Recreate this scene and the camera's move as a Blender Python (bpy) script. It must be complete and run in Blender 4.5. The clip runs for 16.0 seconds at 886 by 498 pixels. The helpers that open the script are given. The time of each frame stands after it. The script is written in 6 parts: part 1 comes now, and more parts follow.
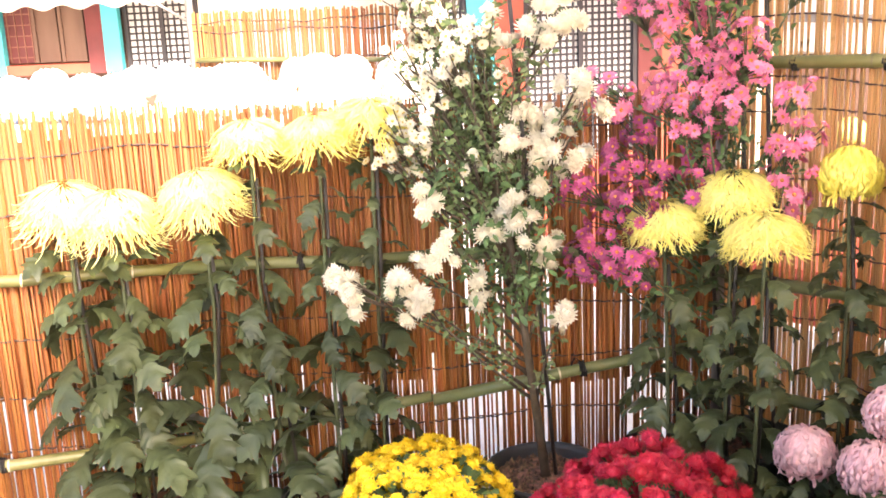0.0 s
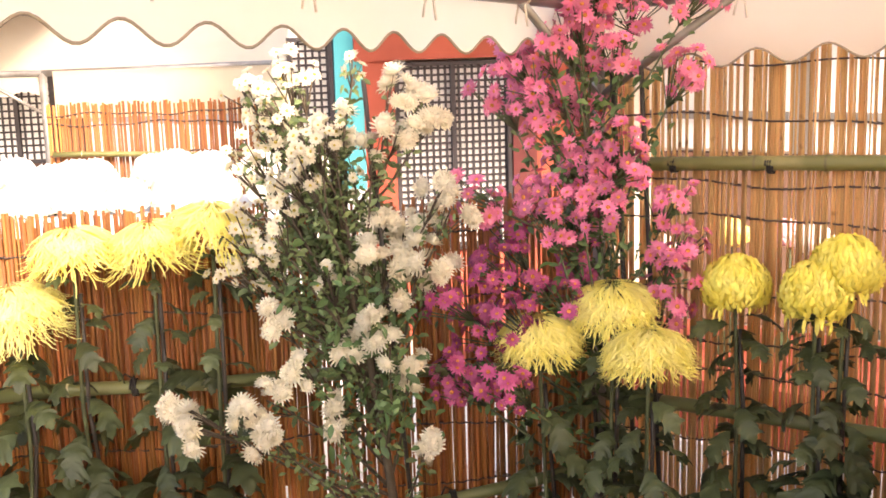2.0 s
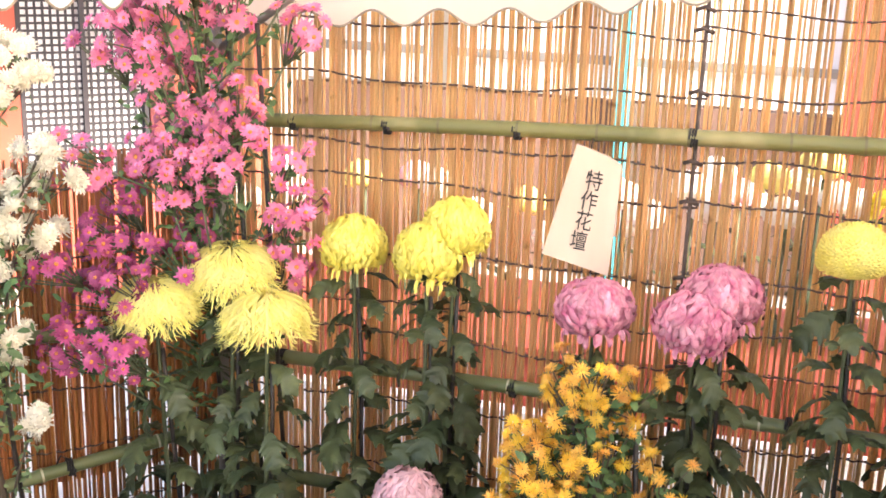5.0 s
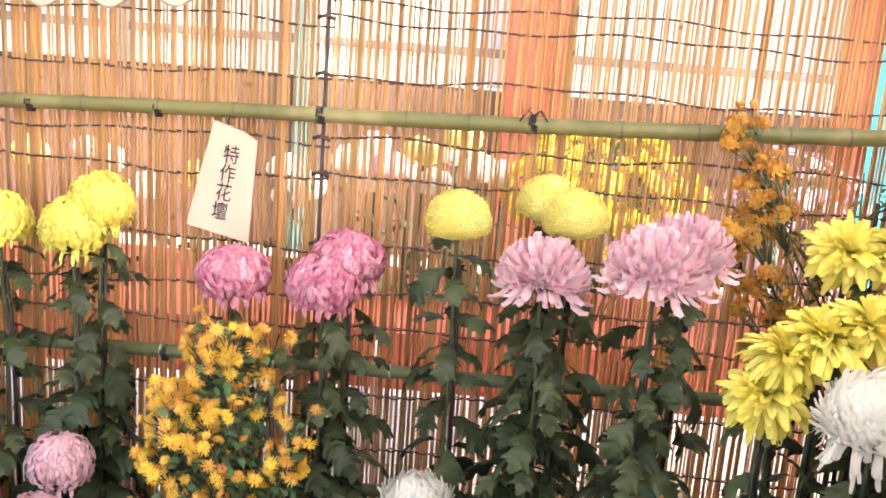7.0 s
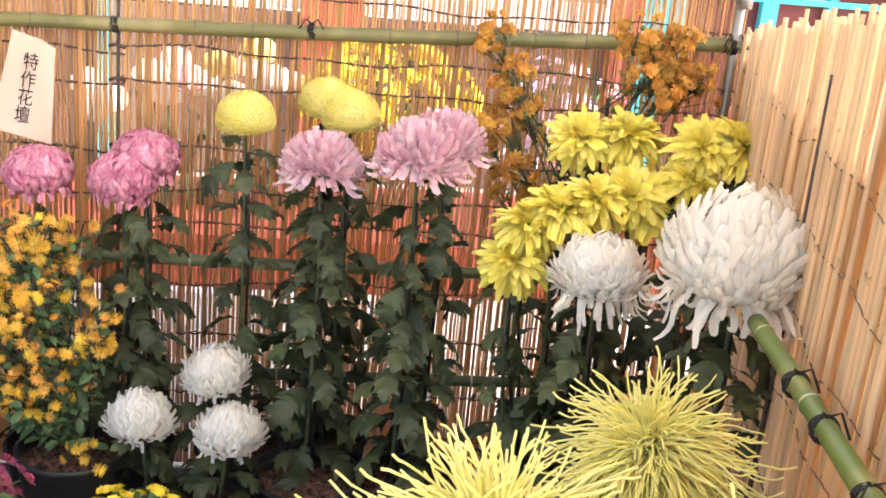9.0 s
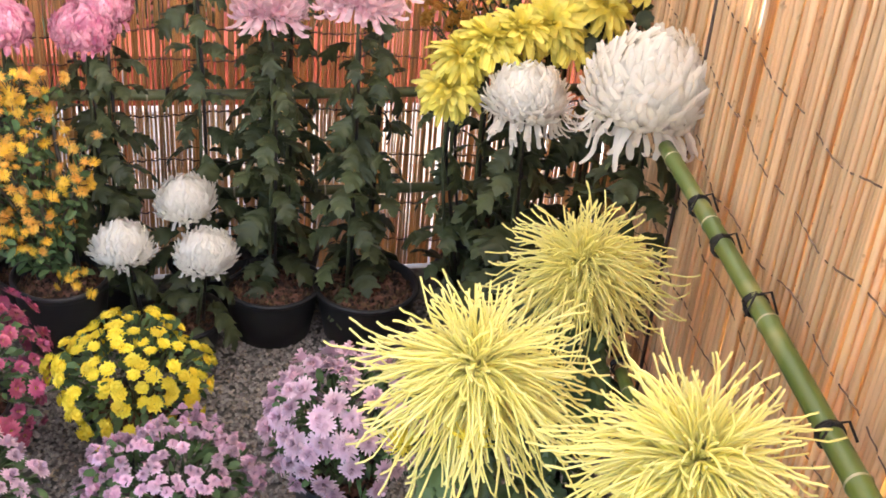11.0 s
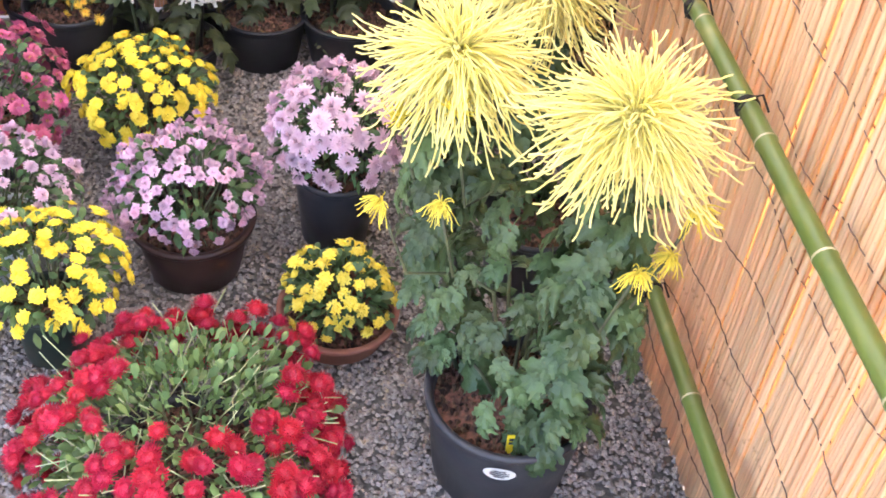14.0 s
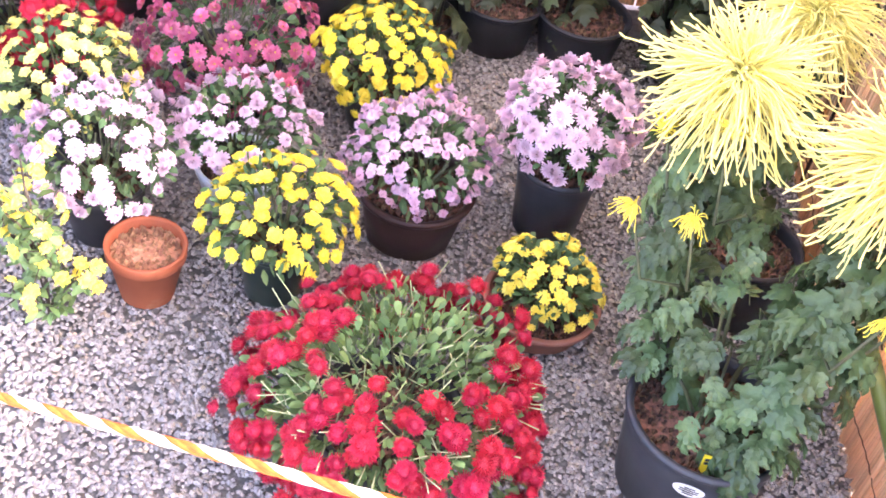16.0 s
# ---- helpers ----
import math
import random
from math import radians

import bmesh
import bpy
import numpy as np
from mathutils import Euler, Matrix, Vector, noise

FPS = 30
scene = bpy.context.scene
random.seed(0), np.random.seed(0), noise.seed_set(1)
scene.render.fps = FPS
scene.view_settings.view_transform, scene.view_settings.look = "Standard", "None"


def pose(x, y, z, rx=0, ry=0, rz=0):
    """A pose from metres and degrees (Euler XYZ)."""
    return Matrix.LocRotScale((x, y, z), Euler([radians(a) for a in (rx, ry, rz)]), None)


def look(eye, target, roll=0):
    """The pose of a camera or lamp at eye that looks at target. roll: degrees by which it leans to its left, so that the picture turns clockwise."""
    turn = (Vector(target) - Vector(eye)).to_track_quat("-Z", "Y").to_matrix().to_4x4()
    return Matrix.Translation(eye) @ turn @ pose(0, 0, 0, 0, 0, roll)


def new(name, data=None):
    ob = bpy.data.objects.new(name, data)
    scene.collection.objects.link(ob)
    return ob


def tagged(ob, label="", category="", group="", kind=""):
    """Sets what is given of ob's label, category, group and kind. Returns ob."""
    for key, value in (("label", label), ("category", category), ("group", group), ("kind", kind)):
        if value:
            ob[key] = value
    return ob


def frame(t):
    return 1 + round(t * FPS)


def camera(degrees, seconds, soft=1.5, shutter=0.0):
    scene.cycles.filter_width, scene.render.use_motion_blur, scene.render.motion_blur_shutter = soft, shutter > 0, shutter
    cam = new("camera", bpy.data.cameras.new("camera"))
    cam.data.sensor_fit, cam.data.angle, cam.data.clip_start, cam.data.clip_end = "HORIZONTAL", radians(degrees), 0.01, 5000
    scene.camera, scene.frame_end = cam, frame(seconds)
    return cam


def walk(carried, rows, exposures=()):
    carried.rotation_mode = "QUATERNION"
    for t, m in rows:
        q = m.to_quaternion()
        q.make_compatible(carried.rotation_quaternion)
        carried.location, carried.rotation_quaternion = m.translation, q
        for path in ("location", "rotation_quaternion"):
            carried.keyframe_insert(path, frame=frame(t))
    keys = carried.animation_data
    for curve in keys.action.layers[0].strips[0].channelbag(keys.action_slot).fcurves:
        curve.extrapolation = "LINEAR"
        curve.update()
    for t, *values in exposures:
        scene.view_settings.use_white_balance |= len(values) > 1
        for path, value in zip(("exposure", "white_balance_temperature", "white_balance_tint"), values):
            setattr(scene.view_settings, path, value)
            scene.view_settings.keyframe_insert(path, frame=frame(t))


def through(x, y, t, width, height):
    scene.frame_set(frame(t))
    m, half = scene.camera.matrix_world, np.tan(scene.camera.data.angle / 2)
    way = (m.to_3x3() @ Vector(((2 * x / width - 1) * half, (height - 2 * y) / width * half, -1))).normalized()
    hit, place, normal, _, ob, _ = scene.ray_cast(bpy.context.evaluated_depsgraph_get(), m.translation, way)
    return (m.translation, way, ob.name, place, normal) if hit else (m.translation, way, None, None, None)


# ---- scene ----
import colorsys
from mathutils import noise


def aim(yaw, pitch, roll, eye):
    """Pose from degrees to the left of +y, degrees up, and lean."""
    y, p = radians(yaw), radians(pitch)
    way = Vector((-math.sin(y) * math.cos(p), math.cos(y) * math.cos(p), math.sin(p)))
    return look(eye, Vector(eye) + way, roll)


# ---------------------------------------------------------------- camera
cam = camera(42.58, 16.0, soft=1.7)
PATH = [
    (0, aim(39.99, -15.11, -2.49, (-0.215, 0.133, 1.300))),
    (0.5, aim(40.81, -14.21, -2.82, (-0.274, 0.281, 1.294))),
    (1, aim(38.69, -12.51, -2.48, (-0.329, 0.348, 1.289))),
    (1.5, aim(36.34, -11.55, -2.11, (-0.325, 0.354, 1.289))),
    (2, aim(33.84, -10.79, -1.70, (-0.320, 0.355, 1.292))),
    (2.5, aim(31.67, -9.49, -1.32, (-0.318, 0.357, 1.295))),
    (3, aim(29.74, -8.73, -1.01, (-0.319, 0.358, 1.291))),
    (3.2, aim(28.42, -8.85, -0.80, (-0.316, 0.360, 1.293))),
    (5.3, aim(13.71, -16.13, 2.41, (-0.266, 0.442, 1.395))),
    (5.5, aim(11.78, -16.33, 2.84, (-0.261, 0.443, 1.399))),
    (6, aim(8.03, -16.35, 3.65, (-0.233, 0.447, 1.392))),
    (6.5, aim(4.99, -16.18, 4.03, (-0.167, 0.375, 1.408))),
    (7, aim(2.02, -16.10, 4.25, (-0.087, 0.297, 1.428))),
    (7.5, aim(-1.10, -15.34, 4.65, (-0.035, 0.168, 1.450))),
    (8, aim(-3.54, -14.69, 4.70, (-0.005, 0.001, 1.449))),
    (8.5, aim(-5.63, -16.16, 5.08, (-0.006, -0.002, 1.443))),
    (9, aim(-7.51, -18.82, 5.41, (-0.007, -0.001, 1.437))),
    (9.2, aim(-8.17, -19.74, 5.60, (-0.005, -0.000, 1.442))),
    (11.3, aim(-15.07, -32.05, 5.04, (-0.171, -0.223, 1.710))),
    (11.5, aim(-15.47, -32.79, 5.00, (-0.176, -0.245, 1.722))),
    (12, aim(-16.61, -34.89, 5.41, (-0.184, -0.317, 1.735))),
    (12.5, aim(-17.67, -37.02, 5.69, (-0.192, -0.386, 1.743))),
    (13, aim(-18.24, -39.40, 5.84, (-0.207, -0.440, 1.751))),
    (13.5, aim(-18.42, -41.14, 6.32, (-0.232, -0.478, 1.769))),
    (14, aim(-18.10, -42.04, 7.08, (-0.262, -0.489, 1.759))),
    (14.5, aim(-17.01, -42.60, 7.98, (-0.301, -0.485, 1.747))),
    (15, aim(-15.09, -42.89, 9.22, (-0.343, -0.502, 1.758))),
    (15.5, aim(-13.00, -42.95, 10.52, (-0.403, -0.507, 1.757))),
    (16, aim(-9.99, -43.25, 11.92, (-0.459, -0.499, 1.758))),
]
EXPOSURES = [(0, 2.72, 7100, 18), (1, 2.32, 7400, 19), (3, 2.02, 7900, 20), (5.5, 2.75, 6500, 12), (9, 2.55, 6500, 14), (11.5, 2.52, 6600, 17), (13, 2.68, 6600, 18), (14, 3.15, 6250, 22), (15, 3.42, 6200, 27), (16, 3.55, 6150, 31)]
walk(cam, PATH, EXPOSURES)

# ---------------------------------------------------------------- world and sun
SUN_FROM = Vector((0.90, -0.46, 0.68)).normalized()
world = bpy.data.worlds.new("sky")
world.use_nodes = True
scene.world = world
wn = world.node_tree.nodes
sky = wn.new("ShaderNodeTexSky")
sky.sky_type = "NISHITA"
sky.sun_disc = False
sky.sun_elevation = math.asin(SUN_FROM.z)
sky.sun_rotation = math.atan2(SUN_FROM.x, SUN_FROM.y)
sky.dust_density = 3.0
world.node_tree.links.new(sky.outputs[0], wn["Background"].inputs[0])
wn["Background"].inputs[1].default_value = 0.15
sun = new("sun", bpy.data.lights.new("sun", "SUN"))
sun.data.energy = 2.5
sun.data.angle = radians(14)
sun.data.color = (1.0, 0.94, 0.84)
sun.matrix_world = look(SUN_FROM * 20, (0, 0, 0))
scene.view_settings.exposure = 0.0


# ---------------------------------------------------------------- materials
def material(name, base, rough=0.6, second=None, scale=30.0, bump=0.0, bump_scale=80.0, metal=0.0, spec=0.4,
             through=0.0, stretch=(1, 1, 1), vary=0.0, island=0.0, spots=None, coat=0.0):
    m = bpy.data.materials.new(name)
    m.use_nodes = True
    nt = m.node_tree
    n, link = nt.nodes, nt.links.new
    b = n["Principled BSDF"]
    out = n["Material Output"]
    b.inputs["Roughness"].default_value = rough
    b.inputs["Metallic"].default_value = metal
    b.inputs["Specular IOR Level"].default_value = spec
    b.inputs["Coat Weight"].default_value = coat
    geo = n.new("ShaderNodeTexCoord")
    mapping = n.new("ShaderNodeMapping")
    mapping.inputs["Scale"].default_value = stretch
    link(geo.outputs["Object"], mapping.inputs["Vector"])
    noise_a = n.new("ShaderNodeTexNoise")
    noise_a.inputs["Scale"].default_value = scale
    noise_a.inputs["Detail"].default_value = 5
    link(mapping.outputs[0], noise_a.inputs["Vector"])
    ramp = n.new("ShaderNodeValToRGB")
    c2 = second or tuple(c * 0.7 for c in base)
    ramp.color_ramp.elements[0].position, ramp.color_ramp.elements[1].position = 0.34, 0.66
    ramp.color_ramp.elements[0].color = (*c2, 1)
    ramp.color_ramp.elements[1].color = (*base, 1)
    link(noise_a.outputs["Fac"], ramp.inputs[0])
    colour = ramp.outputs[0]
    if spots:
        spot_colour, spot_scale, low, high = spots
        ns = n.new("ShaderNodeTexNoise")
        ns.inputs["Scale"].default_value = spot_scale
        ns.inputs["Detail"].default_value = 3
        link(geo.outputs["Object"], ns.inputs["Vector"])
        mr = n.new("ShaderNodeMapRange")
        mr.inputs["From Min"].default_value, mr.inputs["From Max"].default_value = low, high
        link(ns.outputs["Fac"], mr.inputs["Value"])
        mix = n.new("ShaderNodeMixRGB")
        mix.inputs[2].default_value = (*spot_colour, 1)
        link(mr.outputs[0], mix.inputs[0])
        link(colour, mix.inputs[1])
        colour = mix.outputs[0]
    if vary or island:
        src = n.new("ShaderNodeObjectInfo").outputs["Random"] if vary else n.new("ShaderNodeNewGeometry").outputs["Random Per Island"]
        amount = vary or island
        hsv = n.new("ShaderNodeHueSaturation")
        val = n.new("ShaderNodeMapRange")
        val.inputs["To Min"].default_value, val.inputs["To Max"].default_value = 1 - amount, 1 + amount
        link(src, val.inputs["Value"])
        link(val.outputs[0], hsv.inputs["Value"])
        hue = n.new("ShaderNodeMapRange")
        mul = n.new("ShaderNodeMath")
        mul.operation = "FRACT"
        big = n.new("ShaderNodeMath")
        big.operation = "MULTIPLY"
        big.inputs[1].default_value = 17.3
        link(src, big.inputs[0])
        link(big.outputs[0], mul.inputs[0])
        hue.inputs["To Min"].default_value, hue.inputs["To Max"].default_value = 0.5 - 0.03 * amount, 0.5 + 0.03 * amount
        link(mul.outputs[0], hue.inputs["Value"])
        link(hue.outputs[0], hsv.inputs["Hue"])
        link(colour, hsv.inputs["Color"])
        colour = hsv.outputs[0]
    link(colour, b.inputs["Base Color"])
    if bump:
        nb = n.new("ShaderNodeTexNoise")
        nb.inputs["Scale"].default_value = bump_scale
        nb.inputs["Detail"].default_value = 4
        link(mapping.outputs[0], nb.inputs["Vector"])
        bn = n.new("ShaderNodeBump")
        bn.inputs["Strength"].default_value = bump
        bn.inputs["Distance"].default_value = 0.004
        link(nb.outputs["Fac"], bn.inputs["Height"])
        link(bn.outputs[0], b.inputs["Normal"])
    if through:
        tr = n.new("ShaderNodeBsdfTranslucent")
        link(colour, tr.inputs["Color"])
        mx = n.new("ShaderNodeMixShader")
        mx.inputs[0].default_value = through
        link(b.outputs[0], mx.inputs[1])
        link(tr.outputs[0], mx.inputs[2])
        link(mx.outputs[0], out.inputs["Surface"])
    return m


MAT = dict(
    reed=material("reed", (0.78, 0.53, 0.265), 0.5, (0.68, 0.42, 0.185), 6, 0.3, 60, stretch=(1, 1, 0.08), island=0.16, through=0.58, spots=((0.33, 0.17, 0.06), 25, 0.66, 0.75)),
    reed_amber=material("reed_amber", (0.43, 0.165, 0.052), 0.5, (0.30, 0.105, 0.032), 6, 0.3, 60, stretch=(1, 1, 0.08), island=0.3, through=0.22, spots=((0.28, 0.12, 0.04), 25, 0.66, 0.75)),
    reed_near=material("reed_near", (0.85, 0.67, 0.44), 0.42, (0.78, 0.56, 0.32), 9, 0.35, 90, stretch=(1, 1, 0.06), vary=0.16, through=0.35, spots=((0.34, 0.18, 0.07), 30, 0.64, 0.73)),
    reed_far=material("reed_far", (0.78, 0.60, 0.34), 0.5, (0.66, 0.46, 0.22), 8, stretch=(1, 1, 0.1), island=0.2, through=0.5),
    wire=material("wire", (0.09, 0.06, 0.05), 0.7, (0.05, 0.035, 0.03), 60, 0.3, 200),
    wire_near=material("wire_near", (0.22, 0.15, 0.11), 0.75, (0.13, 0.085, 0.06), 60, 0.3, 200),
    bamboo=material("bamboo", (0.17, 0.155, 0.05), 0.38, (0.115, 0.115, 0.038), 5, 0.1, 40, spots=((0.30, 0.25, 0.11), 9, 0.52, 0.72), spec=0.5),
    bamboo_fresh=material("bamboo_fresh", (0.135, 0.19, 0.045), 0.32, (0.09, 0.14, 0.03), 4, 0.06, 40, spots=((0.35, 0.33, 0.12), 7, 0.6, 0.8), spec=0.5),
    bamboo_shade=material("bamboo_shade", (0.17, 0.18, 0.08), 0.4, (0.11, 0.13, 0.05), 6, 0.1, 40),
    node_dark=material("node_dark", (0.16, 0.14, 0.07), 0.5, (0.09, 0.08, 0.04), 40),
    node=material("node", (0.62, 0.58, 0.42), 0.5, (0.40, 0.36, 0.22), 40),
    cord=material("cord", (0.018, 0.016, 0.015), 0.8, (0.03, 0.027, 0.025), 120, 0.5, 300),
    steel=material("steel", (0.34, 0.32, 0.30), 0.45, (0.22, 0.20, 0.18), 12, 0.1, 60, metal=0.6),
    canvas=material("canvas", (0.91, 0.82, 0.68), 0.75, (0.87, 0.77, 0.62), 4, 0.15, 120, through=0.72),
    trimline=material("trimline", (0.33, 0.27, 0.20), 0.8),
    ink=material("ink", (0.03, 0.03, 0.035), 0.7),
    ink_faint=material("ink_faint", (0.66, 0.46, 0.34), 0.8, through=0.7),
    plaque=material("plaque", (0.66, 0.52, 0.41), 0.65, (0.60, 0.45, 0.34), 14, 0.1, 60, stretch=(1, 1, 0.2)),
    gravel=material("gravel", (0.345, 0.312, 0.285), 0.8, (0.25, 0.223, 0.20), 120, 0.4, 300, island=0.34, spots=((0.33, 0.26, 0.18), 60, 0.55, 0.7)),
    earth=material("earth", (0.21, 0.19, 0.172), 0.9, (0.12, 0.108, 0.098), 60, 0.6, 200),
    soil=material("soil", (0.15, 0.080, 0.045), 0.95, (0.035, 0.022, 0.015), 70, 0.8, 160, island=0.7),
    straw_soil=material("straw_soil", (0.42, 0.22, 0.115), 0.9, (0.22, 0.10, 0.05), 60, 0.8, 160, island=0.35),
    plastic_grey=material("plastic_grey", (0.045, 0.046, 0.052), 0.42, (0.032, 0.033, 0.038), 9, 0.08, 60),
    plastic_black=material("plastic_black", (0.02, 0.02, 0.022), 0.45, (0.028, 0.027, 0.028), 9, 0.08, 60),
    plastic_brown=material("plastic_brown", (0.055, 0.027, 0.022), 0.4, (0.04, 0.02, 0.017), 9, 0.05, 60),
    plastic_green=material("plastic_green", (0.03, 0.045, 0.035), 0.4, None, 9, 0.05, 60),
    terracotta=material("terracotta", (0.36, 0.10, 0.038), 0.75, (0.29, 0.075, 0.03), 10, 0.2, 90, spots=((0.42, 0.20, 0.11), 12, 0.62, 0.78)),
    clay=material("clay", (0.30, 0.13, 0.085), 0.6, (0.22, 0.09, 0.06), 12, 0.2, 90),
    enamel=material("enamel", (0.62, 0.66, 0.70), 0.3, (0.55, 0.6, 0.66), 10),
    sticker=material("sticker", (0.78, 0.76, 0.70), 0.4, (0.7, 0.68, 0.62), 30),
    tag=material("tag", (0.80, 0.62, 0.02), 0.4),
    stake=material("stake", (0.025, 0.022, 0.02), 0.5, (0.045, 0.035, 0.03), 40),
    stem=material("stem", (0.095, 0.115, 0.05), 0.6, (0.06, 0.066, 0.036), 30, 0.2, 120),
    wood_stem=material("wood_stem", (0.10, 0.075, 0.05), 0.8, (0.06, 0.045, 0.03), 30, 0.4, 120),
    leaf=material("leaf", (0.085, 0.104, 0.043), 0.45, (0.048, 0.062, 0.029), 18, 0.25, 120, vary=0.35, through=0.2),
    leaf_blue=material("leaf_blue", (0.092, 0.148, 0.056), 0.36, (0.050, 0.088, 0.034), 22, 0.5, 120, vary=0.38, through=0.12),
    amber=material("amber", (0.84, 0.56, 0.07), 0.5, (0.78, 0.44, 0.03), 25, 0.1, 90, vary=0.25, through=0.2),
    leaf_fine=material("leaf_fine", (0.20, 0.26, 0.11), 0.55, (0.11, 0.16, 0.065), 30, 0.2, 120, island=0.4, through=0.25),
    amber_eye=material("amber_eye", (0.70, 0.30, 0.06), 0.6, (0.6, 0.2, 0.04), 60),
    pale_bud=material("pale_bud", (0.88, 0.82, 0.30), 0.5, (0.86, 0.76, 0.18), 25, 0.1, 90, vary=0.12, through=0.25),
    shoot=material("shoot", (0.42, 0.45, 0.24), 0.6, (0.30, 0.35, 0.16), 30, 0.2, 120),
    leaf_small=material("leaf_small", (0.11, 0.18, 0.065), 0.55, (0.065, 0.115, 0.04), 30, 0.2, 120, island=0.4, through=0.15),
    leaf_tip=material("leaf_tip", (0.20, 0.30, 0.10), 0.55, (0.13, 0.21, 0.07), 30, 0.2, 120, island=0.4, through=0.2),
    yellow=material("yellow", (0.88, 0.77, 0.12), 0.5, (0.86, 0.71, 0.07), 25, 0.1, 90, island=0.12, through=0.25),
    lemon_deep=material("lemon_deep", (0.91, 0.82, 0.22), 0.5, (0.89, 0.77, 0.13), 25, 0.1, 90, island=0.10, through=0.3),
    lemon=material("lemon", (0.92, 0.84, 0.33), 0.5, (0.90, 0.80, 0.22), 25, 0.1, 90, island=0.1, through=0.3),
    pale=material("pale", (0.95, 0.915, 0.47), 0.45, (0.94, 0.885, 0.36), 25, 0.1, 90, island=0.05, through=0.5),
    gold=material("gold", (0.88, 0.74, 0.08), 0.5, (0.85, 0.66, 0.04), 25, 0.1, 90, vary=0.15, through=0.2),
    rich=material("rich", (0.87, 0.65, 0.045), 0.5, (0.84, 0.56, 0.022), 25, 0.1, 90, vary=0.15, through=0.2),
    butter=material("butter", (0.86, 0.74, 0.13), 0.5, (0.84, 0.66, 0.06), 25, 0.1, 90, vary=0.15, through=0.2),
    orange=material("orange", (0.82, 0.50, 0.10), 0.5, (0.72, 0.32, 0.04), 25, 0.1, 90, vary=0.3, through=0.2),
    bronze=material("bronze", (0.62, 0.34, 0.06), 0.6, (0.50, 0.22, 0.035), 25, 0.1, 90, vary=0.3, through=0.15),
    rose=material("rose", (0.78, 0.39, 0.47), 0.5, (0.52, 0.12, 0.22), 45, 0.1, 90, island=0.2, through=0.2),
    blush=material("blush", (0.88, 0.68, 0.70), 0.5, (0.80, 0.47, 0.54), 40, 0.1, 90, island=0.16, through=0.2),
    lilac=material("lilac", (0.83, 0.65, 0.71), 0.5, (0.73, 0.49, 0.60), 20, 0.1, 90, vary=0.2, through=0.2),
    lilac_head=material("lilac_head", (0.82, 0.55, 0.56), 0.5, (0.74, 0.42, 0.46), 20, 0.1, 90, island=0.16, through=0.2),
    pinkish=material("pinkish", (0.84, 0.64, 0.72), 0.5, (0.72, 0.44, 0.57), 20, 0.1, 90, vary=0.3, through=0.2),
    hotpink=material("hotpink", (0.80, 0.28, 0.42), 0.5, (0.70, 0.17, 0.32), 20, 0.1, 90, vary=0.3, through=0.25),
    magenta=material("magenta", (0.64, 0.20, 0.29), 0.5, (0.46, 0.08, 0.17), 20, 0.1, 90, vary=0.35, through=0.2),
    mauve=material("mauve", (0.52, 0.12, 0.25), 0.5, (0.40, 0.06, 0.17), 20, 0.1, 90, vary=0.35, through=0.2),
    crimson=material("crimson", (0.56, 0.026, 0.062), 0.5, (0.38, 0.010, 0.030), 60, 0.1, 90, vary=0.16, through=0.15),
    white=material("white", (0.97, 0.94, 0.87), 0.5, (0.95, 0.92, 0.85), 20, 0.1, 90, island=0.02, through=0.5),
    ivory=material("ivory", (0.88, 0.83, 0.70), 0.5, (0.80, 0.73, 0.56), 20, 0.1, 90, vary=0.10, through=0.4),
    centre=material("centre", (0.62, 0.52, 0.08), 0.6, (0.5, 0.36, 0.04), 60),
    vermilion=material("vermilion", (0.46, 0.095, 0.055), 0.55, (0.36, 0.07, 0.04), 5, 0.1, 40),
    oxblood=material("oxblood", (0.16, 0.03, 0.03), 0.6, (0.11, 0.022, 0.022), 5, 0.1, 40),
    cyan=material("cyan", (0.08, 0.54, 0.60), 0.55, (0.06, 0.46, 0.52), 5, 0.1, 40),
    lattice=material("lattice", (0.035, 0.03, 0.034), 0.6, (0.05, 0.042, 0.045), 20),
    paper=material("paper", (0.86, 0.85, 0.84), 0.85, (0.82, 0.81, 0.79), 8),
    plaster=material("plaster", (0.78, 0.74, 0.68), 0.85, (0.70, 0.65, 0.58), 3, 0.1, 30),
    timber=material("timber", (0.20, 0.115, 0.08), 0.7, (0.13, 0.07, 0.05), 6, 0.2, 40, stretch=(1, 1, 0.2)),
    rope_white=material("rope_white", (0.70, 0.62, 0.52), 0.7, (0.62, 0.53, 0.42), 120, 0.4, 260),
    rope_orange=material("rope_orange", (0.70, 0.13, 0.012), 0.7, (0.60, 0.10, 0.008), 120, 0.4, 260),
    paving=material("paving", (0.62, 0.58, 0.52), 0.9, (0.5, 0.46, 0.4), 6, 0.3, 60),
)

# ---------------------------------------------------------------- mesh tools
rnd = random.Random(7)


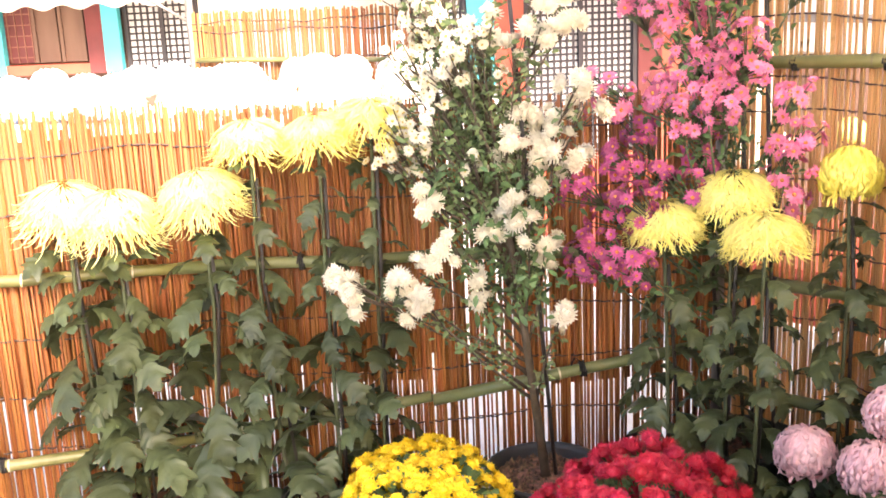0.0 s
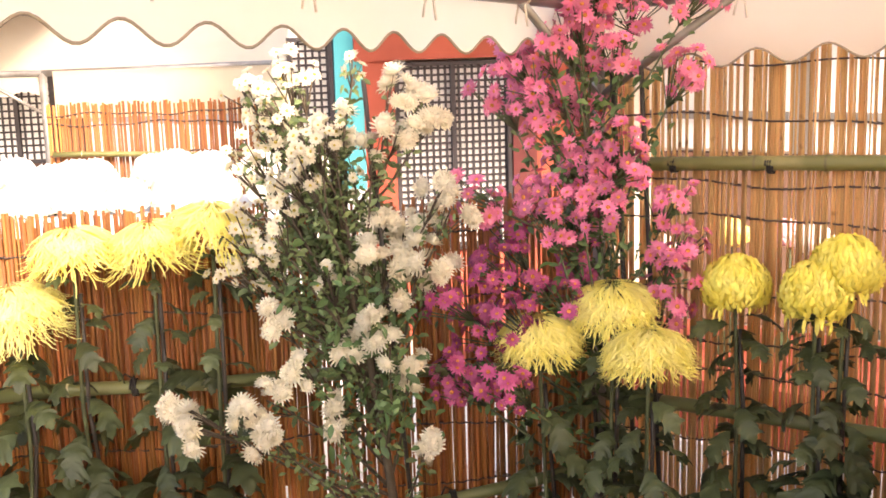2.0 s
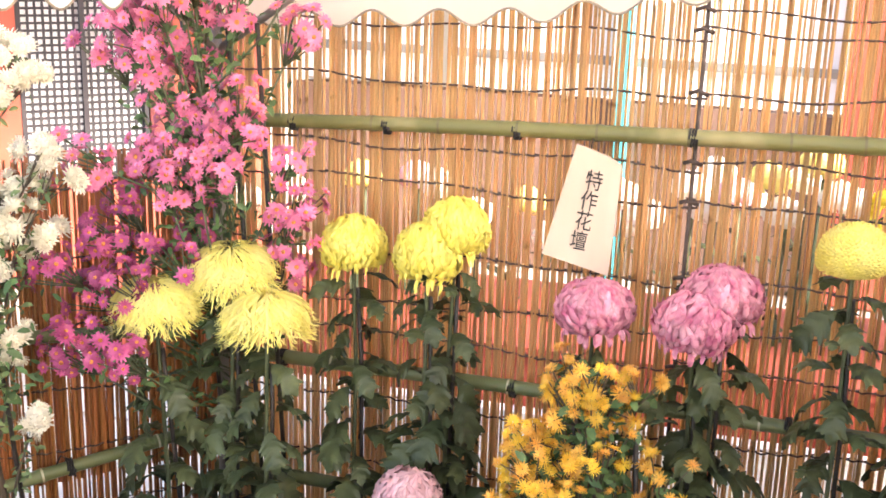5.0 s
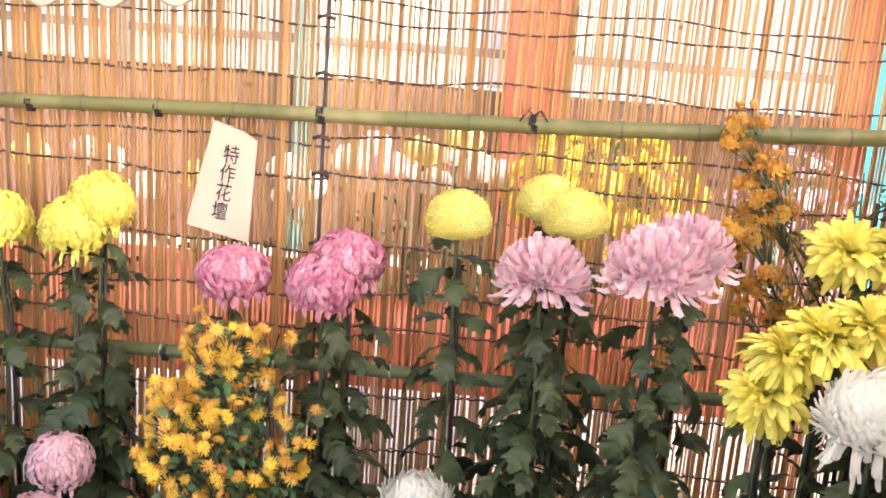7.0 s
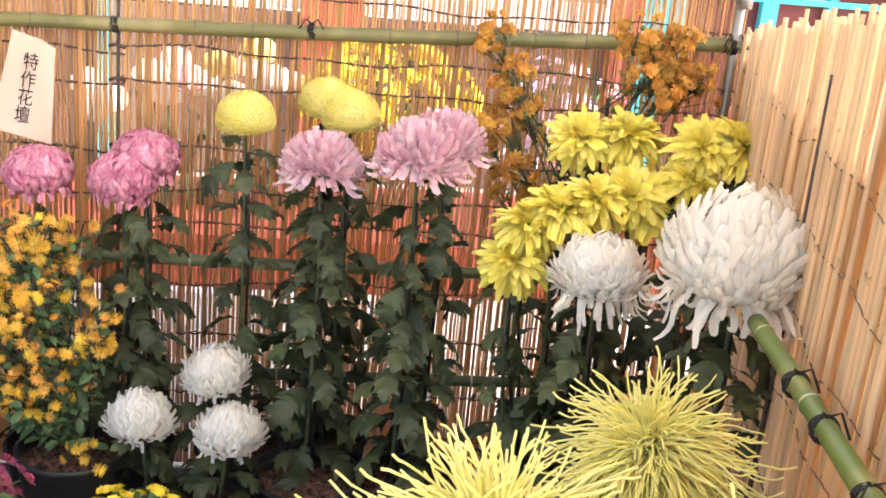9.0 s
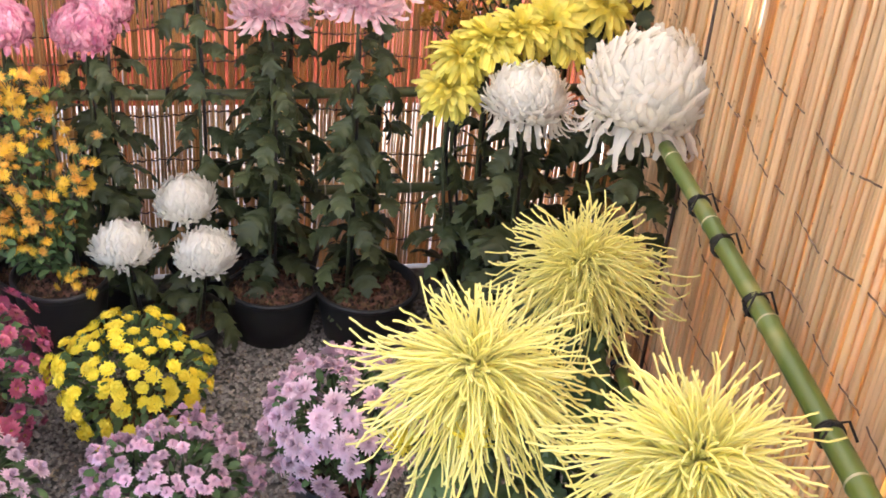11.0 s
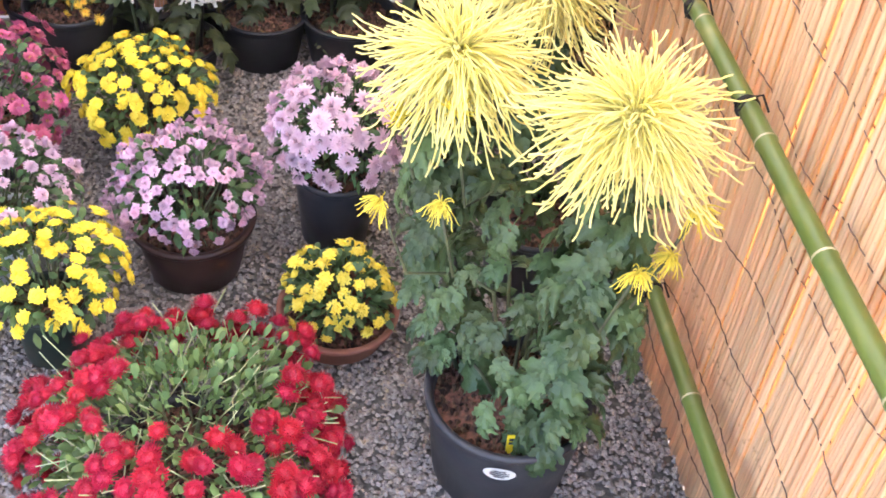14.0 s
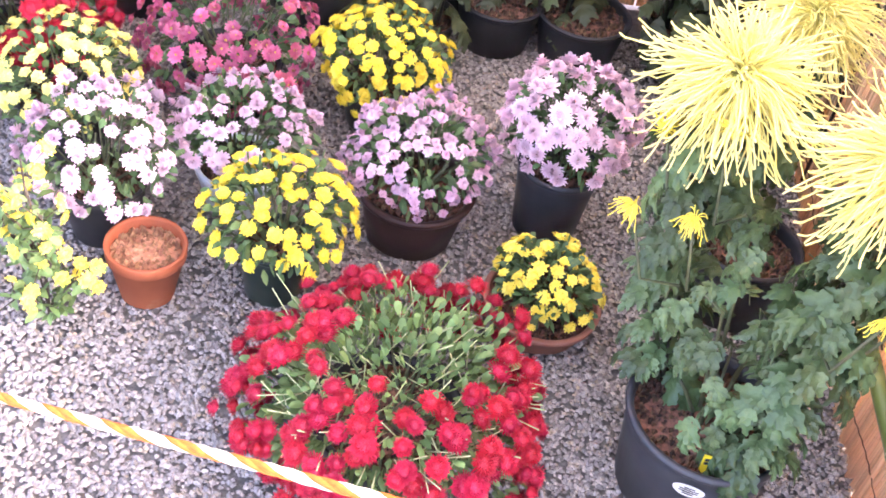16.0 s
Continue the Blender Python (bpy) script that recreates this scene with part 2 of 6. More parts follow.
class Shape:
    """Collects vertices and faces for one mesh."""

    def __init__(self):
        self.v, self.f = [], []

    def add(self, verts, faces):
        k = len(self.v)
        self.v += [tuple(p) for p in verts]
        self.f += [tuple(i + k for i in q) for q in faces]

    def box(self, lo, hi):
        (a, b, c), (d, e, g) = lo, hi
        self.add([(a, b, c), (d, b, c), (d, e, c), (a, e, c), (a, b, g), (d, b, g), (d, e, g), (a, e, g)],
                 [(0, 3, 2, 1), (4, 5, 6, 7), (0, 1, 5, 4), (1, 2, 6, 5), (2, 3, 7, 6), (3, 0, 4, 7)])

    def slab(self, a, b, half, z0, z1):
        """An upright slab from plan point a to b."""
        a, b = Vector((a[0], a[1])), Vector((b[0], b[1]))
        n = Vector((-(b - a).y, (b - a).x)).normalized() * half
        q = [a - n, b - n, b + n, a + n]
        self.add([(p.x, p.y, z) for z in (z0, z1) for p in q],
                 [(0, 3, 2, 1), (4, 5, 6, 7), (0, 1, 5, 4), (1, 2, 6, 5), (2, 3, 7, 6), (3, 0, 4, 7)])

    def tube(self, path, radius, n=6, caps=True):
        pts = [Vector(p) for p in path]
        rad = radius if isinstance(radius, (list, tuple)) else [radius] * len(pts)
        verts, faces = [], []
        up = Vector((0.13, 0.21, 0.97))
        for i, p in enumerate(pts):
            d = (pts[min(i + 1, len(pts) - 1)] - pts[max(i - 1, 0)]).normalized()
            s = d.cross(up)
            if s.length < 0.15:
                s = d.cross(Vector((1, 0.1, 0)))
            s.normalize()
            t = d.cross(s)
            for k in range(n):
                w = math.tau * k / n
                verts.append(p + (s * math.cos(w) + t * math.sin(w)) * rad[i])
        for i in range(len(pts) - 1):
            for k in range(n):
                j = (k + 1) % n
                faces.append((i * n + k, i * n + j, (i + 1) * n + j, (i + 1) * n + k))
        if caps:
            faces.append(tuple(range(n - 1, -1, -1)))
            faces.append(tuple((len(pts) - 1) * n + k for k in range(n)))
        self.add(verts, faces)

    def lathe(self, profile, n=32, centre=(0, 0, 0)):
        verts, faces = [], []
        for r, z in profile:
            for k in range(n):
                w = math.tau * k / n
                verts.append((centre[0] + r * math.cos(w), centre[1] + r * math.sin(w), centre[2] + z))
        for i in range(len(profile) - 1):
            for k in range(n):
                j = (k + 1) % n
                faces.append((i * n + k, i * n + j, (i + 1) * n + j, (i + 1) * n + k))
        self.add(verts, faces)

    def strip(self, path, widths, side, scoop=0.0):
        """A petal: a band along path, with its cross section bent by scoop."""
        pts = [Vector(p) for p in path]
        verts, faces = [], []
        for i, p in enumerate(pts):
            d = (pts[min(i + 1, len(pts) - 1)] - pts[max(i - 1, 0)])
            s = side - d * (side.dot(d) / max(d.length_squared, 1e-12))
            s.normalize()
            nrm = d.cross(s).normalized()
            w = widths[i]
            verts += [p - s * w + nrm * w * scoop, p, p + s * w + nrm * w * scoop]
        for i in range(len(pts) - 1):
            for k in (0, 1):
                faces.append((3 * i + k, 3 * i + k + 1, 3 * i + k + 4, 3 * i + k + 3))
        self.add(verts, faces)

    def mesh(self, name, mat, smooth=True):
        me = bpy.data.meshes.new(name)
        me.from_pydata(self.v, [], self.f)
        me.materials.append(mat)
        if smooth:
            me.shade_smooth()
        me.update()
        return me


def part(name, shape, mat, parent, label="", smooth=True, kind=""):
    data = shape if isinstance(shape, bpy.types.Mesh) else shape.mesh(name, mat, smooth)
    ob = new(name, data)
    ob.parent = parent
    return tagged(ob, label, kind=kind)


def thing(name, label, category, group="", at=(0, 0, 0), kind=""):
    ob = new(name)
    ob.location = at
    return tagged(ob, label, category, group, kind)


def solid(name, shape, mat, label, category, group="", kind="", smooth=False):
    ob = new(name, shape.mesh(name, mat, smooth))
    return tagged(ob, label, category, group, kind)


def placed(name, data, parent, m, label=""):
    ob = new(name, data)
    ob.parent = parent
    ob.matrix_local = m
    return tagged(ob, label)


def aim_z(direction, turn=0.0):
    """A turn that takes +z to direction."""
    return Vector(direction).to_track_quat("Z", "Y").to_matrix().to_4x4() @ Matrix.Rotation(turn, 4, "Z")

# ---------------------------------------------------------------- ground
ground = Shape()
ground.add([(-400, -400, -0.012), (400, -400, -0.012), (400, 400, -0.012), (-400, 400, -0.012)], [(0, 1, 2, 3)])
solid("ground", ground, MAT["earth"], "grey earth under gravel reaching to the horizon", "ground", kind="structure")


def gravel_bed(count, x0, x1, y0, y1):
    s = Shape()
    g = random.Random(3)
    ico = [(0, 0, 1), (0.9, 0, 0.1), (0.28, 0.85, 0.15), (-0.72, 0.52, 0.05), (-0.72, -0.52, 0.12), (0.28, -0.85, 0.1), (0, 0, -0.8)]
    fc = [(0, 1, 2), (0, 2, 3), (0, 3, 4), (0, 4, 5), (0, 5, 1), (6, 2, 1), (6, 3, 2), (6, 4, 3), (6, 5, 4), (6, 1, 5)]
    for _ in range(count):
        x, y = g.uniform(x0, x1), g.uniform(y0, y1)
        r = g.uniform(0.0042, 0.0085) * (1.25 if g.random() < 0.1 else 1)
        w = g.uniform(0, 6.283)
        c, n = math.cos(w), math.sin(w)
        a, b, h = r * g.uniform(0.8, 1.4), r * g.uniform(0.7, 1.0), r * g.uniform(0.6, 0.95)
        z = g.uniform(-0.003, 0.006)
        s.add([(x + c * p * a - n * q * b, y + n * p * a + c * q * b, z + k * h + g.uniform(-0.1, 0.1) * r) for p, q, k in ico], fc)
    return s


solid("gravel", gravel_bed(82000, -1.55, 0.8, 0.15, 2.3), MAT["gravel"], "loose grey and brown crushed gravel covering the ground", "gravel", kind="stuff")

# ---------------------------------------------------------------- reed screens
LEFT = [(-2.75, 0.95), (-2.22, 1.62), (-1.80, 1.96), (-1.33, 2.47)]
RIGHT_A, RIGHT_B = (0.872, 2.47), (0.482, -0.75)
RIGHT = [(0.960, 2.47), (0.742, 1.40), (0.482, -0.75)]
BACK_Y = 2.475


def reeds_along(s, a, b, z0, z1, r, gap, seed, ragged=0.012, skip=0.0):
    g = random.Random(seed)
    a, b = Vector((*a, 0)), Vector((*b, 0))
    length = (b - a).length
    d = (b - a) / length
    n = Vector((-d.y, d.x, 0))
    u = r
    while u < length:
        rr = r * g.uniform(0.65, 1.25)
        if g.random() > skip:
            p = a + d * (u + g.uniform(-0.2, 0.2) * r) + n * g.uniform(-0.4, 0.4) * r
            lean = d * g.uniform(-0.008, 0.008) + n * g.uniform(-0.004, 0.004)
            top = z1 + g.uniform(-ragged, ragged)
            zm = g.uniform(0.3, 0.7) * (z1 - z0) + z0
            s.tube([p + Vector((0, 0, z0)), p + lean * 0.5 + d * g.uniform(-.002, .002) + Vector((0, 0, zm)), p + lean + Vector((0, 0, top))], [rr, rr * g.uniform(0.85, 1.1), rr * g.uniform(0.75, 1)], 5)
        u += 2 * rr * (1 + (g.uniform(0, gap) if gap > 0 else g.uniform(gap, 0)))


def twine(a, b, z, seed, amp=0.006, r=0.0018, off=0.008, dip=-0.2):
    """A woven double cord that wavers along a screen."""
    g = random.Random(seed)
    a, b = Vector((*a, 0)), Vector((*b, 0))
    d = (b - a)
    n = Vector((-d.y, d.x, 0)).normalized()
    s = Shape()
    steps = int(d.length / 0.016)
    ph, ph2 = g.uniform(0, 6), g.uniform(0, 6)
    for side in (1, -1):
        pts = []
        for i in range(steps + 1):
            u = i / steps
            wob = amp * (math.sin(u * d.length * 9 + ph) + 0.6 * math.sin(u * d.length * 23 + ph2))
            pts.append(a + d * u + n * side * (off if i % 2 else off * dip) + Vector((0, 0, z + wob)))
        s.tube(pts, r, 4)
    return s


def bamboo_pole(name, a, b, r, mat, label, node_gap=0.24, seed=1, group="bamboo rails", taper=0.9, ring_mat="node"):
    g = random.Random(seed)
    a, b = Vector(a), Vector(b)
    d = b - a
    length = d.length
    top = thing(name, label, "bamboo pole", group)
    s = Shape()
    pts, rad, u = [a], [r], g.uniform(0.05, node_gap)
    nodes = []
    while u < length - 0.02:
        nodes.append(u)
        u += node_gap * g.uniform(0.75, 1.25)
    bow = Vector((0, 0, 1)) * 0.004
    for u in nodes:
        k = u / length
        rr = r * (1 - (1 - taper) * k)
        base = a + d * k + bow * math.sin(k * math.pi * 2.3)
        w = d.normalized()
        pts += [base - w * 0.012, base - w * 0.003, base + w * 0.003, base + w * 0.012]
        rad += [rr, rr * 1.09, rr * 1.09, rr * 0.99]
        ring = Shape()
        ring.tube([base - w * 0.0022, base + w * 0.0022], rr * 1.105, 16, caps=False)
        part("node_ring", ring, MAT[ring_mat], top)
    pts.append(b)
    rad.append(r * taper)
    s.tube(pts, rad, 16)
    part("culm", s, mat, top)
    return top


def lashing(at, along, r, parent, seed=0, tails=True):
    """Black cord wound round a pole, with loose ends."""
    g = random.Random(seed)
    s = Shape()
    w = Vector(along).normalized()
    up = Vector((0, 0, 1))
    side = w.cross(up).normalized()
    at = Vector(at)
    pts = []
    for i in range(40):
        k = math.tau * i / 13
        pts.append(at + w * (i / 40 - 0.5) * 0.014 + (up * math.sin(k) + side * math.cos(k)) * (r * 1.1))
    s.tube(pts, 0.0024, 5)
    if tails:
        for q in (-1, 1):
            p = at + up * r * 1.1
            s.tube([p, p + Vector((q * 0.012, -0.012, 0.012)), p + Vector((q * 0.026, -0.02, -0.004 - 0.02 * g.random()))], 0.002, 4)
    return part("cord_lashing", s, MAT["cord"], parent, "black cord tied round the bamboo")


wall_back = thing("wall_back", "tall reed blind screen with woven dark cords", "reed screen", kind="structure")
s = Shape()
reeds_along(s, (-1.34, BACK_Y), (-0.42, BACK_Y), 0.0, 1.285, 0.0031, -0.40, 11, skip=0.02)
part("reed", s, MAT["reed"], wall_back, kind="stuff")
s = Shape()
reeds_along(s, (-0.415, BACK_Y + 0.012), (0.955, BACK_Y + 0.012), 0.0, 1.40, 0.0027, -0.10, 12, skip=0.05)
part("reed", s, MAT["reed"], wall_back, kind="stuff")
WIRES = (1.271, 1.235, 1.128, 1.004, 0.932, 0.79, 0.689, 0.618, 0.473, 0.337, 0.20, 0.08)
for i, z in enumerate(WIRES):
    part("twine", twine((-0.42, BACK_Y + 0.012), (0.95, BACK_Y + 0.012), z, 40 + i), MAT["wire"], wall_back)
    if z < 1.26:
        part("twine", twine((-1.33, BACK_Y), (-0.40, BACK_Y), z - 0.012, 70 + i), MAT["wire"], wall_back)
s = Shape()
s.tube([(-0.417, BACK_Y - 0.008, 0.02), (-0.414, BACK_Y - 0.01, 0.6), (-0.41, BACK_Y - 0.008, 1.38)], 0.004, 6)
for z in WIRES:
    s.tube([(-0.43, BACK_Y - 0.012, z), (-0.415, BACK_Y - 0.018, z + 0.006), (-0.398, BACK_Y - 0.01, z - 0.002)], 0.004, 5)
part("seam_cord", s, MAT["wire"], wall_back, "dark cord binding the edges of two blinds")

wall_left = thing("wall_left", "low reed blind fence with light coming through", "reed screen", kind="structure")
for i in range(3):
    s = Shape()
    reeds_along(s, LEFT[i], LEFT[i + 1], 0.0, (0.985, 0.972, 0.95)[i], 0.0038 if i < 2 else 0.0034, (-0.3, -0.3, 0.03)[i], 20 + i, 0.014, skip=(0.01, 0.01, 0.07)[i])
    o = Vector((LEFT[i][1] - LEFT[i + 1][1], LEFT[i + 1][0] - LEFT[i][0])).normalized() * 0.009
    reeds_along(s, (LEFT[i][0] + o.x, LEFT[i][1] + o.y), (LEFT[i + 1][0] + o.x, LEFT[i + 1][1] + o.y), (0.36, 0.34, 0.30)[i], 0.96, 0.0042, -0.28, 26 + i, 0.014, skip=(0.02, 0.02, 0.22)[i])
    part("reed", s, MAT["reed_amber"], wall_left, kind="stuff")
    # Plain sheet added to block daylight between reeds, left open near the ground.
    if i < 2:
        s = Shape()
        s.slab((LEFT[i][0] + 1.8 * o.x, LEFT[i][1] + 1.8 * o.y), (LEFT[i + 1][0] + 1.8 * o.x + 3 * o.y, LEFT[i + 1][1] + 1.8 * o.y - 3 * o.x), 0.0015, 0.40, 0.93)
        part("backing_mat", s, MAT["reed_amber"], wall_left, "plain sheet added behind to dim the gaps", smooth=False)
    for k, z in enumerate((0.90, 0.77, 0.63, 0.50, 0.37, 0.24, 0.11)):
        part("twine", twine(LEFT[i], LEFT[i + 1], z, 100 + 10 * i + k, off=0.007), MAT["wire"], wall_left)

wall_right = thing("wall_right", "low golden reed fence close to the walkway", "reed screen", kind="structure")
# ---- the rails
D_BACK = (1, 0, 0)
rail = bamboo_pole("bamboo_rail", (-1.42, 2.450, 1.014), (0.96, 2.452, 1.105), 0.0135, MAT["bamboo"], "yellow-green bamboo rail tied across the tall reed screen", 0.15, 1, taper=1.25, ring_mat="node_dark")
for i, x in enumerate((-1.174, -0.983, -0.731, -0.415, -0.009, 0.918)):
    lashing((x, 2.450, 1.068 + 0.038 * x), D_BACK, 0.0145 + 0.0015 * x, rail, i, tails=i > 3)
for z0, z1, sd, lab in ((0.534, 0.545, 2, "dark green bamboo rail half way up the reed screen"), (0.268, 0.266, 3, "dark green bamboo rail low on the reed screen")):
    rail = bamboo_pole("bamboo_rail", (-1.38, 2.448, z0), (0.95, 2.448, z1), 0.0145, MAT["bamboo_shade"], lab, 0.3, sd)
    for i, x in enumerate((-1.2, -0.716, -0.2, 0.3, 0.8)):
        lashing((x, 2.448, z0 + (z1 - z0) * (x + 1.38) / 2.33), D_BACK, 0.0145, rail, i, tails=False)


def inward(p, q, dist):
    d = Vector((q[0] - p[0], q[1] - p[1])).normalized()
    return Vector((d.y, -d.x)) * dist


for pts, sd, lab in ((((0.66, 0.632), (0.632, 0.64), (0.64, 0.60)), 4, "green bamboo rail along the low reed fence"), (((0.215, 0.226), (0.226, 0.31), (0.30, 0.385)), 5, "green bamboo rail low on the reed fence")):
    for i in range(3):
        o = inward(LEFT[i], LEFT[i + 1], 0.022)
        a = (LEFT[i][0] + o.x, LEFT[i][1] + o.y, pts[i][0])
        b = (LEFT[i + 1][0] + o.x, LEFT[i + 1][1] + o.y, pts[i][1])
        rail = bamboo_pole("bamboo_rail", a, b, 0.014, MAT["bamboo_shade" if i else "bamboo"], lab, 0.3, 10 * sd + i)
        m = [(a[k] + b[k]) / 2 for k in range(3)]
        lashing(m, (b[0] - a[0], b[1] - a[1], 0), 0.0145, rail, i)

d_right = Vector((RIGHT_B[0] - RIGHT_A[0], RIGHT_B[1] - RIGHT_A[1])).normalized()


def on_right(y, off):
    k = (y - RIGHT_A[1]) / (RIGHT_B[1] - RIGHT_A[1])
    x = RIGHT_A[0] + k * (RIGHT_B[0] - RIGHT_A[0])
    return Vector((x, y)) + Vector((d_right.y, -d_right.x)) * off


for z, r, sd, mat, lab, knots in ((0.797, 0.0145, 31, "bamboo_fresh", "thick fresh green bamboo rail tied along the golden reed fence", (1.355, 1.225, 1.058, 0.77)),
                                  (0.275, 0.0145, 32, "bamboo_fresh", "green bamboo rail low along the golden reed fence", (1.6, 0.9))):
    a, b = on_right(1.58, 0.057), on_right(-0.6, 0.057)
    rail = bamboo_pole("bamboo_rail", (a.x, a.y, z), (b.x, b.y, z), r, MAT[mat], lab, 0.30, sd, taper=1.35)
    for i, y in enumerate(knots):
        p = on_right(y, 0.057)
        lashing((p.x, p.y, z), (d_right.x, d_right.y, 0), r * 1.12, rail, i)

# ---- posts and tent
brace = thing("tent_brace", "grey steel strut from the corner post up to the tent frame", "brace")
s = Shape()
s.tube([(0.915, 2.436, 1.205), (0.43, 2.384, 1.546)], 0.0085, 10)
part("strut", s, MAT["steel"], brace)
s = Shape()
s.tube([(0.925, 2.436, 1.19), (0.925, 2.436, 1.225)], 0.0165, 12)
part("bracket", s, MAT["steel"], brace)
post = thing("tent_post", "grey steel pipe post at the corner of the screens", "post")
s = Shape()
s.tube([(0.93, 2.452, 0), (0.925, 2.452, 0.7), (0.918, 2.452, 1.9)], 0.012, 12)
part("pipe", s, MAT["steel"], post)
for z in (1.28, 1.10, 0.98):
    lashing((0.922, 2.452, z), (0, 0.01, 1), 0.013, post, int(z * 100))
for i, y in enumerate((2.3, 1.2)):
    p = on_right(y, -0.03 if y < 1.4 else -0.14)
    stub = Shape()
    stub.tube([(p.x, p.y, 0), (p.x, p.y, 1.1)], 0.014, 10)
    solid("fence_post", stub, MAT["timber"], "plain wooden post behind the golden reed fence", "post", "fence posts", smooth=True)

TENT_C = (-1.32, 2.40)
EAVE = 1.333


def eave(x, y):
    """Height of the tent's edge, which is pitched a little out of level."""
    k = max(0.0, x - TENT_C[0])
    return EAVE + 0.045 * (2.40 - y) + 0.06 * min(k, 0.6) + 0.16 * max(0.0, k - 0.6)


def valance(a, b, z0, drop, wave, seed, swing=0.0):
    """A hanging scalloped strip of canvas from plan point a to b."""
    a, b = Vector((*a, 0)), Vector((*b, 0))
    d = b - a
    n = Vector((-d.y, d.x, 0)).normalized()
    s, t = Shape(), Shape()
    steps = int(d.length / wave * 12)
    verts, faces, edge = [], [], []
    for i in range(steps + 1):
        u = i / steps
        k = u * d.length / wave
        low = drop - 0.0145 * (1 - math.cos(k * math.tau))
        p = a + d * u
        rip = 0.006 * math.sin(u * 31 + seed)
        for q in (0.0, 0.5, 1.0):
            verts.append(p + n * (rip * q + swing * q) + Vector((0, 0, (z0 if z0 else eave(p.x, p.y) + 0.01) - low * q)))
        edge.append(verts[-1] + Vector((0, 0, 0.001)))
    for i in range(steps):
        for q in (0, 1):
            faces.append((3 * i + q, 3 * i + 3 + q, 3 * i + 4 + q, 3 * i + 1 + q))
    s.add(verts, faces)
    t.tube(edge, 0.0022, 5)
    return s, t


tent = thing("event_tent", "white canvas event tent roof on grey pipes", "tent")
ridge_y, ridge_z = 0.2, 2.25
roof = Shape()
# Unseen stretch out to x = 5, added to shade the right fence.
x0, x1 = TENT_C[0], 5.0
xs = [x0 + 4.32 * i / 12 for i in range(12)] + [x1]
ys = [2.40, 1.7, 0.95, 0.2, -0.5]
zs = {2.40: EAVE, 1.7: 1.62, 0.95: 1.93, 0.2: 2.25, -0.5: 2.05}
verts, faces = [], []
for y in ys:
    for i, x in enumerate(xs):
        k = min((x - x0) / 1.3, 1.0)
        verts.append((x, y, eave(x, y) + (zs[y] - EAVE) * k - 0.008 * math.sin(i * 1.3)))
for j in range(len(ys) - 1):
    for i in range(12):
        q = j * 13 + i
        faces.append((q, q + 1, q + 14, q + 13))
roof.add(verts, faces)
part("canopy", roof, MAT["canvas"], tent, "off-white canvas lit from above")
for i in range(5):
    cx, cy = -1.105 + 0.058 * i, 2.125 + 0.033 * i
    for u0, u1, v0, v1 in ((-0.018, 0.018, 0.014, 0.020), (-0.020, 0.020, -0.003, 0.003), (-0.004, 0.003, -0.022, 0.018), (-0.017, 0.016, -0.022, -0.016)):
        q = []
        for u, v in ((u0, v0), (u1, v0), (u1, v1), (u0, v1)):
            x, y = cx + 0.87 * u - 0.49 * v, cy + 0.49 * u + 0.87 * v
            q.append((x, y, eave(x, y) + 0.39 * (2.40 - y) * (x - x0) / 1.3 - 0.018))
        s = Shape()
        s.add(q, [(0, 1, 2, 3)])
        part("writing_bar", s, MAT["ink_faint"], tent, "faded brown lettering")
for a, b, sd in (((TENT_C[0], 2.40), (5.0, 2.40), 1), ((TENT_C[0], -0.5), (TENT_C[0], 2.40), 2)):
    s, t = valance(a, b, 0, 0.145 if sd == 1 else 0.108, 0.128, sd)
    part("valance", s, MAT["canvas"], tent, "scalloped hanging canvas edge")
    part("piping", t, MAT["trimline"], tent, "brown piping along the scallops")
pipes = (((TENT_C[0] + 0.01, 2.385, EAVE), (-0.72, 2.385, eave(-0.72, 2.4))), ((-0.72, 2.385, eave(-0.72, 2.4)), (5.0, 2.385, eave(5.0, 2.4))), ((TENT_C[0] + 0.015, -0.5, eave(-1.3, -0.5)), (TENT_C[0] + 0.015, 2.385, EAVE)),
         ((TENT_C[0] + 0.01, 2.385, EAVE), (0.0, 0.2, 2.22)), ((TENT_C[0] + 0.015, 2.385, 0), (TENT_C[0] + 0.015, 2.385, EAVE)),
         ((TENT_C[0] + 0.015, 2.08, EAVE + 0.01), (TENT_C[0] + 0.015, 2.38, 1.16)), ((TENT_C[0] + 0.3, 2.385, EAVE + 0.02), (TENT_C[0] + 0.02, 2.385, 1.16)))
for i, (a, b) in enumerate(pipes):
    s = Shape()
    s.tube([a, b], 0.0125 if i < 5 else 0.008, 12)
    part("pipe", s, MAT["steel"], tent)
for i in range(7):
    y = 2.1 - 0.28 * i
    for a in ((TENT_C[0] + 0.015, y), (TENT_C[0] + 0.3 + 0.28 * i, 2.385)):
        c = Vector((*a, eave(*a)))
        s = Shape()
        s.tube([c + Vector((0.015 * math.cos(k), 0.01 * math.sin(k), 0.018 * math.sin(k))) for k in (0, 1.2, 2.4, 3.6, 4.8, 6.2)], 0.0022, 4)
        s.tube([c + Vector((0.006, -0.012, -0.012)), c + Vector((0.012, -0.014, -0.05))], 0.002, 4)
        s.tube([c + Vector((-0.006, -0.012, -0.012)), c + Vector((-0.012, -0.014, -0.045))], 0.002, 4)
        part("tie", s, MAT["rope_white"], tent)

